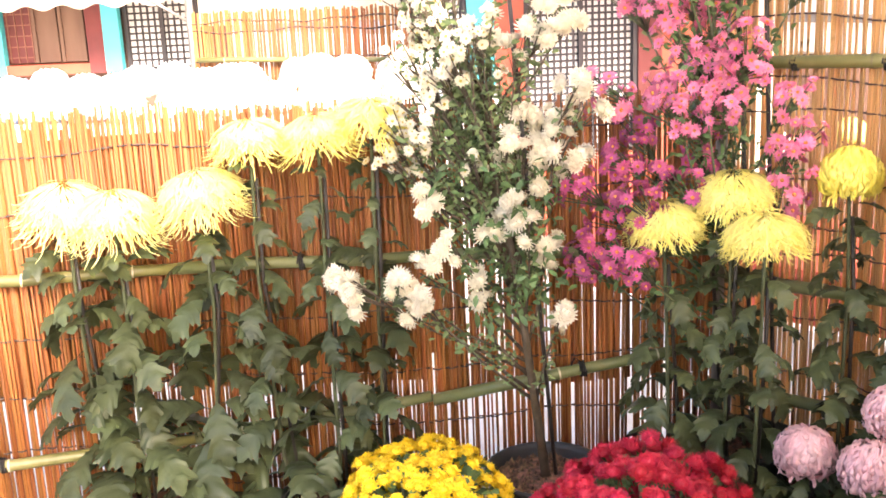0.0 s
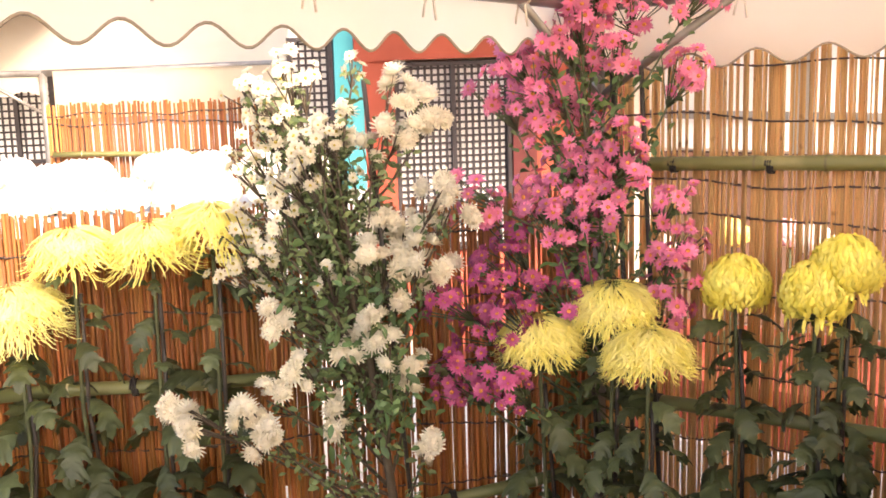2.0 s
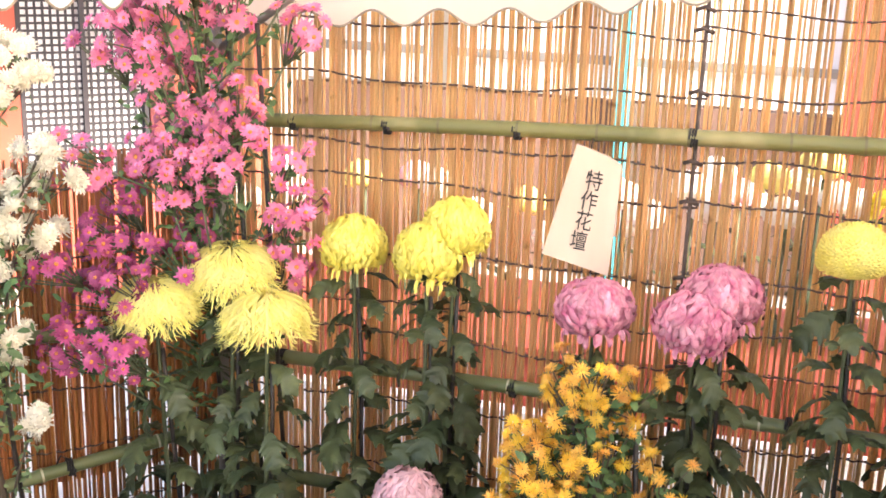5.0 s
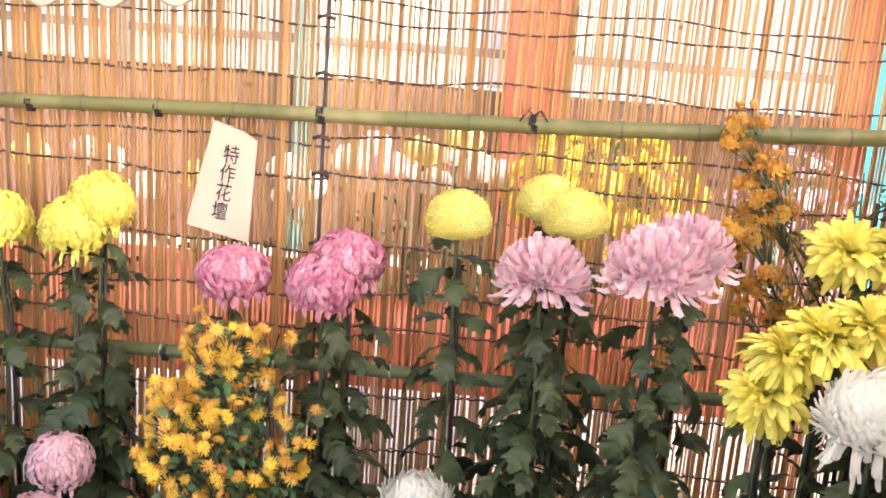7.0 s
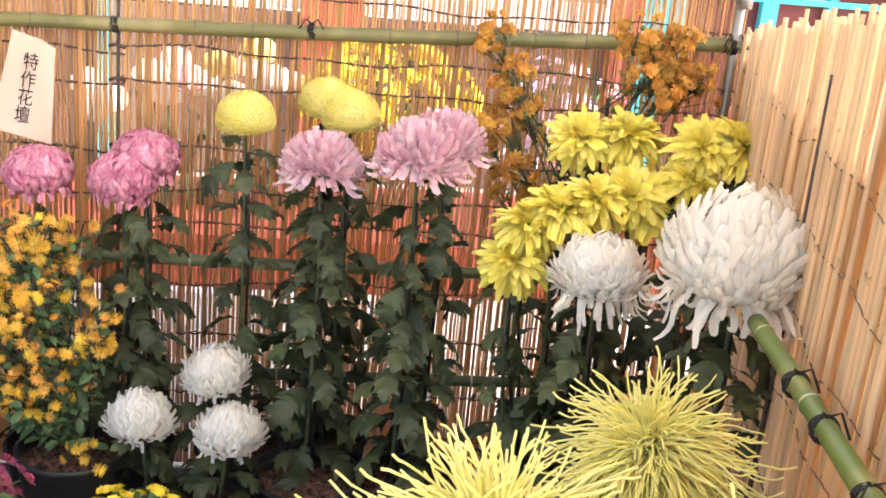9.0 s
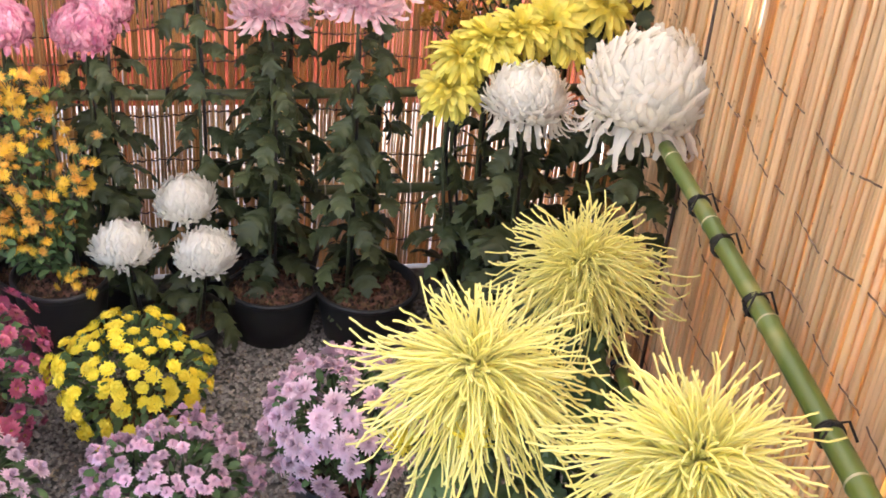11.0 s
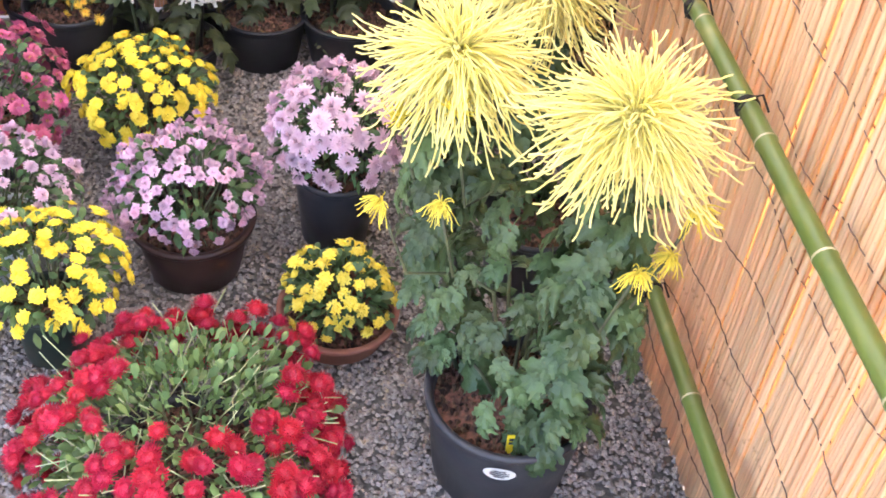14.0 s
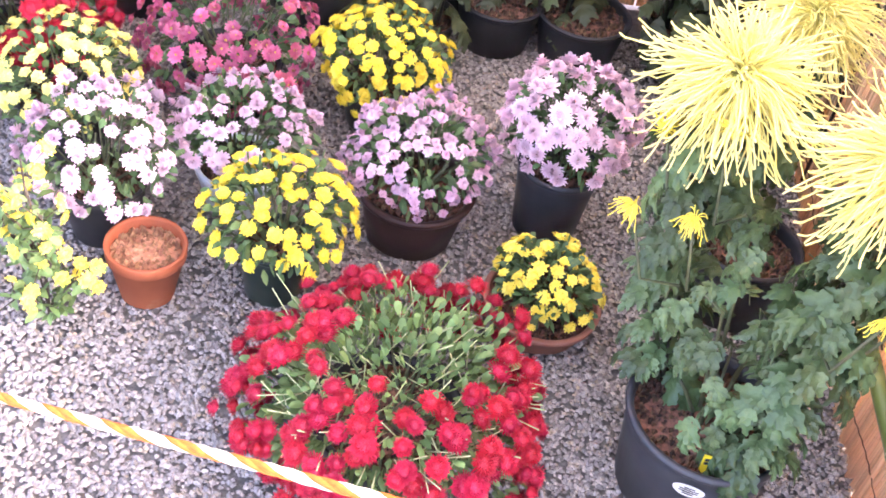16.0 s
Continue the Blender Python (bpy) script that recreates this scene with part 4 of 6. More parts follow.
# ---------------------------------------------------------------- tall plants
def tall_plant(name, label, category, base, heads, leaves, group, pot_r=0.12, pot_h=0.15, pot_mat="plastic_black", leaf_from=-0.01, leaf_gap=0.0150, leaf_set=None, leaf_scale=1.0, seed=1, stake=True, bend=0.0, pot_here=True, tilt=0.0, shrink=0.42):
    """heads: (mesh, x, y, z of the middle, height under it). Stems rise from the pot at base."""
    g = random.Random(seed)
    top = thing(name, label, category, group, (base[0], base[1], 0))
    if pot_here:
        pot(top, pot_r, pot_h, pot_mat, "roll", "dark plastic pot")
    leaf_set = leaf_set or LEAVES
    for hi, (data, x, y, z, drop) in enumerate(heads):
        x, y = x - base[0], y - base[1]
        w0 = g.uniform(0, 6.28)
        k = min(0.8, 0.72 * pot_r / max(0.01, math.hypot(x, y)))
        foot = Vector((k * x + 0.012 * math.cos(w0), k * y + 0.012 * math.sin(w0), pot_h * 0.8))
        neck = Vector((x, y, z - drop))
        path = [foot, foot.lerp(Vector((x, y, foot.z)), 0.6) + Vector((0, 0, 0.12)), Vector((x, y, foot.z + 0.28)) * 0.5 + neck * 0.5 + Vector((g.uniform(-.008, .008), 0, 0)), neck, neck + Vector((0, 0, drop * 0.6))]
        s = Shape()
        s.tube(path, [0.0048, 0.0045, 0.0042, 0.0038, 0.006], 7)
        part("stem", s, MAT["stem"], top)
        if stake:
            k = Shape()
            k.tube([foot + Vector((0.012, 0.008, -0.03)), path[2] + Vector((0.009, 0.006, 0)), neck + Vector((0.006, 0.006, -0.03))], 0.0042, 6)
            part("stake", k, MAT["stake"], top, "thin black support stake")
        ob = placed("flower_head", data, top, pose(x, y, z, tilt + g.uniform(-7, 7) * (1 + tilt / 12), g.uniform(-7, 7) * (1 + tilt / 12), 0) @ Matrix.Rotation(g.uniform(0, 6.28), 4, "Z"))
        count = int((neck.z - foot.z - leaf_from) / leaf_gap)
        for i in range(count):
            u = (i + 0.4) / count
            zz = foot.z + leaf_from + (neck.z - foot.z - leaf_from) * u
            f = (zz - foot.z) / (neck.z - foot.z)
            a = path[1] if f < 0.5 else path[2]
            q = foot.lerp(path[2], min(1, f * 2)) if f < 0.5 else path[2].lerp(neck, f * 2 - 1)
            w = i * 2.4 + g.uniform(-.5, .5) + hi
            sc = leaf_scale * (1.35 - shrink * 1.25 * u) * g.uniform(0.7, 1.15)
            m = Matrix.Translation((q.x, q.y, zz)) @ Matrix.Rotation(w, 4, "Z") @ Matrix.Rotation(g.uniform(-0.4, 0.4), 4, "Y") @ Matrix.Rotation(g.uniform(-.5, .5), 4, "X") @ Matrix.Diagonal((sc, sc, sc, 1))
            placed("leaf", g.choice(leaf_set), top, m)
    return top


def small_leaves(s, centres, size, g):
    for c, d in centres:
        side = d.cross(Vector((g.uniform(-1, 1), g.uniform(-1, 1), g.uniform(-1, 1)))).normalized()
        L = size * g.uniform(0.7, 1.3)
        s.strip([c, c + d * L * 0.45 + Vector((0, 0, 0.06 * L)), c + d * L * 0.8, c + d * L - Vector((0, 0, 0.15 * L))], [L * 0.05, L * 0.26, L * 0.2, L * 0.02], side, 0.25)


def bush(name, label, category, base, rx, rz, z0, blooms, count, group, pot_r, pot_h, pot_mat, rim="roll", seed=1, leafs=420, leaf_size=0.026, low=-0.15, hole=None, soil="soil", off=(0, 0), pot_label="", bloom_name="blossom", gaps=0.0, face=0.25, leaf_mat="leaf_small", shoots=0):
    """A mounded pot mum: a dome of blossoms over foliage. z0: height of the dome's middle."""
    g = random.Random(seed)
    top = thing(name, label, category, group, (base[0], base[1], 0))
    pot(top, pot_r, pot_h, pot_mat, rim, pot_label, soil)
    c0 = Vector((off[0], off[1], z0))
    stems = Shape()
    for i in range(26):
        d, w = fib(i, 26, -0.1)
        e = c0 + Vector((d.x * rx, d.y * rx, d.z * rz)) * 0.85
        f = Vector((g.uniform(-.25, .25) * pot_r, g.uniform(-.25, .25) * pot_r, pot_h * 0.8))
        stems.tube([f, f.lerp(e, 0.5) + Vector((0, 0, -0.015)), e], [0.0035, 0.0028, 0.002], 5)
    part("branching", stems, MAT["stem"], top, kind="stuff")
    if shoots:
        pale = Shape()
        for i in range(shoots):
            w, q = g.uniform(0, 6.283), math.sqrt(g.random())
            a = c0 + Vector((q * 0.75 * rx * math.cos(w), q * 0.75 * rx * math.sin(w), rz * (0.55 - 0.2 * q)))
            pale.tube([a, a + Vector((0.04 * q * math.cos(w) + g.uniform(-.05, .05), 0.04 * q * math.sin(w) + g.uniform(-.05, .05), g.uniform(0.0, 0.06)))], 0.0014, 4)
        part("bare_shoot", pale, MAT["shoot"], top, "pale green bare shoots in the open middle", kind="stuff")
    leaves = Shape()
    cs = []
    drift = Vector((seed * 3.1, seed * 1.7, 0))
    for i in range(leafs):
        d, w = fib(i, leafs, low - 0.15)
        r = g.uniform(0.55, 0.93) * (1 + 0.22 * noise.noise(d * 1.7 + drift))
        d2 = (d + Vector((g.uniform(-.6, .6), g.uniform(-.6, .6), g.uniform(-.5, .4)))).normalized()
        cs.append((c0 + Vector((d.x * rx, d.y * rx, d.z * rz)) * r, d2))
    small_leaves(leaves, cs, leaf_size, g)
    part("foliage", leaves, MAT[leaf_mat], top, kind="stuff")
    for i in range(count):
        d, w = fib(i, count, low)
        d = (d + Vector((g.uniform(-.14, .14), g.uniform(-.14, .14), g.uniform(-.11, .11)))).normalized()
        if noise.noise(d * 3.3 + drift * 2) < -0.30:
            continue
        if hole and (d - Vector(hole[0]).normalized()).length < hole[1] * g.uniform(0.85, 1.1):
            continue
        if g.random() < gaps:
            continue
        r = g.uniform(0.90, 1.08) * (1 + 0.22 * noise.noise(d * 1.7 + drift))
        p = c0 + Vector((d.x * rx, d.y * rx, d.z * rz)) * r
        nrm = Vector((d.x / rx, d.y / rx, d.z / rz)).normalized() + Vector((0, 0, face))
        sc = g.uniform(0.8, 1.15)
        placed(bloom_name, g.choice(blooms), top, jitter(Matrix.Translation(p) @ aim_z(nrm, g.uniform(0, 6)), g) @ Matrix.Diagonal((sc, sc, sc, 1)))
    return top


def spray(name, label, category, base, tips, group, stem_mat="wood_stem", twigs=5, seed=1, leafs=260, leaf_size=0.022, spread=0.05, blooms_per=7, pot_r=0.12, pot_h=0.2, pot_mat="plastic_black", stakes=2, leaf_mat="leaf_small", pot_here=True, trunk=0.008, core=0):
    """A tall airy bush. tips: (x, y, z, meshes) clusters of blossoms at the ends of its branches."""
    g = random.Random(seed)
    top = thing(name, label, category, group, (base[0], base[1], 0))
    if pot_here:
        pot(top, pot_r, pot_h, pot_mat, "roll", "dark plastic pot")
    zmax = max(t[2] for t in tips)
    tx = sum(t[0] for t in tips) / len(tips) - base[0]
    ty = sum(t[1] for t in tips) / len(tips) - base[1]
    stems, leaves = Shape(), Shape()
    head = Vector((tx * 0.8, ty * 0.8, zmax * 0.92))
    foot = Vector((0, 0, pot_h * 0.8))
    stems.tube([foot, foot.lerp(head, 0.5) + Vector((0.01, 0, 0)), head], [trunk, trunk * 0.7, trunk * 0.35], 7)
    cs = []
    for i, (x, y, z, meshes) in enumerate(tips):
        t = Vector((x - base[0], y - base[1], z))
        k = max(0.12, min(0.9, (z - pot_h - 0.16) / max(0.1, head.z - pot_h)))
        root = foot.lerp(head, k * g.uniform(0.75, 1.0))
        mid = root.lerp(t, 0.5) + Vector((g.uniform(-.02, .02), g.uniform(-.02, .02), g.uniform(-.03, 0.02)))
        stems.tube([root, mid, t], [trunk * 0.4, 0.0025, 0.0016], 5)
        for q in range(leafs // len(tips)):
            u = g.uniform(0.15, 1.0)
            c = (root.lerp(mid, u * 2) if u < 0.5 else mid.lerp(t, u * 2 - 1)) + Vector((g.uniform(-1, 1), g.uniform(-1, 1), g.uniform(-1, 1))) * spread * 0.5
            cs.append((c, Vector((g.uniform(-1, 1), g.uniform(-1, 1), g.uniform(-.7, .6))).normalized()))
        for q in range(blooms_per):
            d = Vector((g.uniform(-1, 1), g.uniform(-1, 1), g.uniform(-1, 1)))
            p = t + d * spread
            stems.tube([mid.lerp(t, 0.6), p], 0.0012, 4)
            nrm = d.normalized() * 0.7 + Vector((0.05, -0.55, 0.45))
            sc = g.uniform(0.7, 1.15)
            placed("blossom", g.choice(meshes), top, jitter(Matrix.Translation(p) @ aim_z(nrm, g.uniform(0, 6)), g, 0.4) @ Matrix.Diagonal((sc, sc, sc, 1)))
    small_leaves(leaves, cs, leaf_size, g)
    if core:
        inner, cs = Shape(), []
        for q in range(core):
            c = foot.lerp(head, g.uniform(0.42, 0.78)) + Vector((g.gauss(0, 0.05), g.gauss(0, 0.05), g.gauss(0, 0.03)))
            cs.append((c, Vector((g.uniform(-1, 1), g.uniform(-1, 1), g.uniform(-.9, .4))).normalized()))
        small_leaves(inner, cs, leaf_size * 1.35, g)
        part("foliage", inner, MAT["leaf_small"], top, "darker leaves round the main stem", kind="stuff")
    part("branching", stems, MAT[stem_mat], top, kind="stuff")
    part("foliage", leaves, MAT[leaf_mat], top, kind="stuff")
    for i in range(stakes):
        k = Shape()
        a = g.uniform(-0.6, 0.6) * pot_r
        k.tube([(a, 0.02, pot_h * 0.7), (a * 1.2 + tx * 0.5, 0.02 + ty * 0.5, zmax * g.uniform(0.8, 0.98))], 0.0045, 6)
        part("stake", k, MAT["stake"], top, "thin black support stake")
    return top

# ---------------------------------------------------------------- beyond the left fence
court = Shape()
court.add([(-16, -8, -0.010), (9, -8, -0.010), (9, 13, -0.010), (-16, 13, -0.010)], [(0, 1, 2, 3)])
solid("pavement", court, MAT["paving"], "pale sunlit paving of the courtyard outside", "pavement", kind="structure")
bed = Shape()
bed.add([(*p, -0.006) for p in LEFT] + [(*p, -0.006) for p in RIGHT] + [(-1.9, -0.75, -0.006)], [tuple(range(7, -1, -1))])
solid("flower_bed", bed, MAT["earth"], "dark grit base of the planted corner", "ground", kind="structure")


def lattice_window(parent, a, b, z0, z1, cell, bar=0.012, mid_half=0.028, edge=0.05, mid=True):
    """A black wooden grid over white paper, between plan points a and b."""
    a, b = Vector((*a, 0)), Vector((*b, 0))
    d = (b - a)
    n = Vector((-d.y, d.x, 0)).normalized()
    L = d.length
    u = d / L
    w = part("window", Shape(), MAT["lattice"], parent)
    frame_s = Shape()
    for p, q, za, zb, h in ((a, b, z0 - edge, z0, 0.03), (a, b, z1, z1 + edge, 0.03), (a - u * edge, a, z0 - edge, z1 + edge, 0.03), (b, b + u * edge, z0 - edge, z1 + edge, 0.03)):
        frame_s.slab(p, q, h, za, zb)
    if mid:
        m = (a + b) / 2
        frame_s.slab(m - u * mid_half, m + u * mid_half, 0.025, z0, z1)
    part("window_frame", frame_s, MAT["lattice"], w, smooth=False)
    k = cell
    while k < L:
        s = Shape()
        p = a + u * k
        s.slab(p - u * bar / 2, p + u * bar / 2, 0.005, z0, z1)
        part("bar", s, MAT["lattice"], w, smooth=False)
        k += cell
    k = z0 + cell
    while k < z1:
        s = Shape()
        s.slab(a, b, 0.0044, k - bar / 2, k + bar / 2)
        part("bar", s, MAT["lattice"], w, smooth=False)
        k += cell
    back = Shape()
    o = n * 0.010
    back.slab(a + o, b + o, 0.004, z0, z1)
    part("pane", back, MAT["paper"], w, "white paper behind the grid", smooth=False)
    return w


# shrine hall with lattice windows; its wall runs along LAT
LAT_A, LAT_B = Vector((-3.138, 4.23)), Vector((-2.777, 4.576))
LAT_D = (LAT_B - LAT_A).normalized()


def along(k):
    p = LAT_A + LAT_D * k
    return (p.x, p.y)


def back_of(p, q):
    return (p[0] - LAT_D.y * q, p[1] + LAT_D.x * q)


hall = thing("shrine_hall", "vermilion shrine hall with black lattice windows", "building")
s = Shape()
s.slab(back_of(along(-0.42), 0.14), back_of(along(4), 0.14), 0.05, 0, 3.0)
part("wall", s, MAT["plaster"], hall, smooth=False)
lattice_window(hall, along(0.015), along(0.475), 0.40, 1.155, 0.0287, 0.0095, 0.010, 0.018)
lattice_window(hall, along(-0.42), along(-0.272), 0.40, 1.27, 0.0287, 0.0095, 0.010, 0.018, False)
for k0, k1, mat, z1, lab in ((-0.135, -0.006, "vermilion", 3.0, "vermilion column"), (-0.25, -0.135, "cyan", 3.0, "turquoise painted board"), (0.496, 0.60, "oxblood", 3.0, "dark red column"), (0.60, 1.0, "vermilion", 3.0, "vermilion boards")):
    s = Shape()
    s.slab(back_of(along(k0), 0.0), back_of(along(k1), 0.0), 0.04, 0, z1)
    part("column", s, MAT[mat], hall, lab, smooth=False)
s = Shape()
s.slab(back_of(along(-0.17), -0.02), back_of(along(1.2), -0.02), 0.05, 1.185, 1.30)
part("beam", s, MAT["vermilion"], hall, "vermilion beam over the window", smooth=False)
# Deep eave, out of view, added to keep sun off the hall front.
s = Shape()
s.slab(back_of(along(-0.14), -0.75), back_of(along(5), -0.75), 0.85, 1.80, 1.88)
part("eave", s, MAT["timber"], hall, "unseen eave added to shade the wall", smooth=False)
s = Shape()
s.slab(back_of(along(-0.2), -0.01), back_of(along(0.62), -0.01), 0.04, 0.0, 0.36)
part("sill_wall", s, MAT["vermilion"], hall, "vermilion boards under the window", smooth=False)


# ---------------------------------------------------------------- across the courtyard
def far_head(mat, seed, R=0.056):
    return incurved_head("flower_head", MAT[mat], R, seed, 70, 0.85, 0, 1.7)


FAR_WHITE, FAR_YELLOW, FAR_LILAC = far_head("white", 500), far_head("lemon", 501), far_head("lilac_head", 502)
FAR = "exhibition blooms across the courtyard"


def far_bloom(data, at, label, size=1.0):
    top = thing("exhibition_bloom", label, "flower", FAR, (at[0], at[1], 0))
    s = Shape()
    s.tube([(0, 0, 0.3), (0.01, 0, at[2])], 0.006, 6)
    part("stem", s, MAT["stem"], top)
    placed("flower_head", data, top, pose(0, 0, at[2]) @ Matrix.Scale(size, 4))
    for i in range(4):
        placed("leaf", LEAVES[i % 5], top, pose(0, 0, at[2] - 0.16 - 0.06 * i, 0, 10, 137 * i))
    return top


g = random.Random(41)
for i in range(30):
    k = (i // 2) / 14
    low = i % 2
    x, y = -4.05 + 1.15 * k - 0.10 * low, 2.36 + 1.0 * k - 0.12 * low
    pink = i in (0, 3, 9)
    far_bloom(FAR_LILAC if pink else FAR_WHITE, (x + g.uniform(-.05, .05), y + g.uniform(-.05, .05), 0.84 - 0.07 * low + g.uniform(-.02, .02)), "pale pink exhibition bloom in full sun across the courtyard" if pink else "white exhibition bloom in full sun across the courtyard", 1.45)
# White cloth stand added to give the blown-out brightness under the blooms.
stand = thing("display_stand", "white-clothed stand added for the blown-out brightness across the courtyard", "stand")
s = Shape()
s.slab((-4.3, 2.25), (-2.75, 3.55), 0.25, 0.69, 0.72)
part("top", s, MAT["paper"], stand, smooth=False)
for k in range(6):
    s = Shape()
    pts = [Vector((-4.3 + 1.55 * u, 2.25 + 1.3 * u)) + Vector((0.645, -0.768)) * 0.24 for u in (k / 6 + 0.004, (k + 1) / 6 - 0.004)]
    s.slab(pts[0], pts[1], 0.004, 0.0, 0.69)
    part("cloth_panel", s, MAT["paper"], stand, smooth=False)

far_fence = thing("reed_fence", "sunlit pale reed fence across the courtyard", "fence")
s = Shape()
reeds_along(s, (-5.25, 4.10), (-4.25, 4.86), 0.0, 0.985, 0.007, -0.42, 61)
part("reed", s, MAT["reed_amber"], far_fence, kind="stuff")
for z in (0.93, 0.88, 0.72):
    part("twine", twine((-5.25, 4.10), (-4.25, 4.86), z, int(z * 100), 0.008, 0.004, 0.012), MAT["wire"], far_fence)
rail = bamboo_pole("bamboo_rail", (-5.2, 4.08, 0.735), (-4.22, 4.82, 0.70), 0.014, MAT["bamboo"], "bamboo rail on the sunlit reed fence", 0.35, 71)

annex = thing("shrine_annex", "dark red wooden annex with a lattice window", "building")
AX, AD = Vector((-6.72, 3.87)), Vector((0.82, 0.62)).normalized()


def ax(k, off=0.0):
    p = AX + AD * k + Vector((AD.y, -AD.x)) * off
    return (p.x, p.y)


s = Shape()
s.slab(ax(-4, -0.12), ax(1.3, -0.12), 0.05, 0, 2.2)
part("wall", s, MAT["timber"], annex, "dark timber wall", smooth=False)
s = Shape()
s.slab(ax(-0.05), ax(0.62), 0.05, 0.62, 0.68)
part("sill", s, MAT["vermilion"], annex, "red sill beam", smooth=False)
for k0, k1 in ((0.15, 0.305), (0.315, 0.47)):
    s = Shape()
    s.slab(ax(k0, -0.03), ax(k1, -0.03), 0.02, 0.69, 1.4)
    leaf_door = part("door", s, MAT["timber"], annex, "dark red wooden door leaf", smooth=False)
    for u0, u1 in ((k0, k0 + 0.02), (k1 - 0.02, k1)):
        s = Shape()
        s.slab(ax(u0, -0.005), ax(u1, -0.005), 0.008, 0.69, 1.4)
        part("stile", s, MAT["timber"], leaf_door, smooth=False)
s = Shape()
s.slab(ax(-0.06, -0.03), ax(0.145, -0.03), 0.02, 0.69, 1.4)
grid = part("window", s, MAT["oxblood"], annex, "dark window with a reddish brown grid", smooth=False)
for k in range(5):
    s = Shape()
    s.slab(ax(-0.055 + 0.048 * k, -0.005), ax(-0.049 + 0.048 * k, -0.005), 0.004, 0.69, 1.4)
    part("bar", s, MAT["clay"], grid, smooth=False)
for k in range(9):
    s = Shape()
    s.slab(ax(-0.06, -0.006), ax(0.145, -0.006), 0.004, 0.72 + 0.065 * k, 0.726 + 0.065 * k)
    part("bar", s, MAT["clay"], grid, smooth=False)
# Eave set above the view, only to shade the doors and window.
s = Shape()
s.slab(ax(-4, 0.38), ax(1.3, 0.38), 0.55, 1.50, 1.56)
part("eave", s, MAT["timber"], annex, "unseen eave added to shade the wall", smooth=False)
for k0, k1, mat in ((0.60, 0.70, "cyan"), (-0.12, -0.02, "cyan"), (0.50, 0.60, "oxblood")):
    s = Shape()
    s.slab(ax(k0, 0.03), ax(k1, 0.03), 0.03, 0.62, 1.5)
    part("post", s, MAT[mat], annex, smooth=False)
lattice_window(annex, ax(0.74, -0.02), ax(1.15, -0.02), 0.64, 1.2, 0.040, 0.011, 0.012, 0.02)

tent_far = thing("event_tent", "second white event tent across the courtyard", "tent")
LEG = Vector((-5.45, 4.25))
s = Shape()
s.tube([(LEG.x, LEG.y, 0), (LEG.x, LEG.y, 1.14)], 0.022, 10)
part("leg", s, MAT["steel"], tent_far)
for q in ((-6.6, 3.2), (-4.2, 5.1)):
    s = Shape()
    s.tube([(LEG.x, LEG.y, 1.14), (*q, 1.16)], 0.018, 8)
    part("pipe", s, MAT["steel"], tent_far)
v, e = valance(LEG, (-6.6, 3.2), 1.15, 0.13, 0.2, 5)
part("valance", v, MAT["canvas"], tent_far, "scalloped canvas edge")
s = Shape()
s.slab((LEG.x + 0.06, LEG.y + 0.02), (-4.2, 5.08), 0.002, 0.90, 1.15)
part("side_sheet", s, MAT["canvas"], tent_far, "sunlit hanging canvas sheet", smooth=False)
s = Shape()
s.tube([(LEG.x - 0.25, LEG.y - 0.23, 1.14), (LEG.x, LEG.y, 0.92)], 0.01, 6)
part("brace", s, MAT["steel"], tent_far)
s = Shape()
s.add([(-6.6, 3.2, 1.16), (LEG.x, LEG.y, 1.14), (-4.2, 5.1, 1.16), (-5.3, 6.2, 2.1), (-7.4, 4.6, 2.1)], [(0, 1, 3, 4), (1, 2, 3)])
part("canopy", s, MAT["canvas"], tent_far, smooth=False)

# ---------------------------------------------------------------- behind the tall screen
FAR_ROW = ((-1.60, 0.66, 0), (-1.42, 0.70, 2), (-1.285, 0.690, 1), (-1.155, 0.715, 0), (-1.075, 0.62, 0), (-0.95, 0.645, 2), (-0.83, 0.60, 0), (-0.667, 0.71, 0), (-0.671, 0.605, 0), (-0.586, 0.685, 0), (-0.483, 0.75, 0),
           (-0.424, 0.775, 0), (-0.36, 0.76, 1), (-0.283, 0.79, 2), (-0.188, 0.775, 0), (-0.11, 0.775, 0), (-0.436, 0.695, 0), (-0.325, 0.70, 0), (-0.163, 0.86, 2), (-0.24, 0.70, 0), (-0.05, 0.72, 0), (-1.75, 0.62, 0), (-1.9, 0.68, 1))
for i, (x, z, kind) in enumerate(FAR_ROW):
    far_bloom((FAR_WHITE, FAR_LILAC, FAR_YELLOW)[kind], (x, 3.38 + 0.10 * (i % 3), z), ("white", "lilac", "yellow")[kind] + " exhibition bloom behind the reed screen")
bush("cushion_mum", "broad bright yellow chrysanthemum dome behind the reed screen", "flower", (0.22, 3.42), 0.25, 0.17, 0.72, [button("blossom", MAT["gold"], 0.03, 90)], 170, "domed bushes behind the screen", 0.14, 0.3, "plastic_black", seed=31, low=-0.4)
bush("cushion_mum", "airy pink chrysanthemum bush behind the reed screen", "flower", (0.78, 3.42), 0.22, 0.26, 0.62, [daisy("blossom", MAT["pinkish"], 0.024, 91, 12, 2)], 130, "domed bushes behind the screen", 0.14, 0.3, "plastic_black", seed=32, low=-0.5)
stand = thing("display_stand", "long display stand hung with red cloth behind the screen", "stand")
s = Shape()
s.box((-2.3, 3.15, 0.335), (1.6, 3.75, 0.36))
part("top", s, MAT["vermilion"], stand, smooth=False)
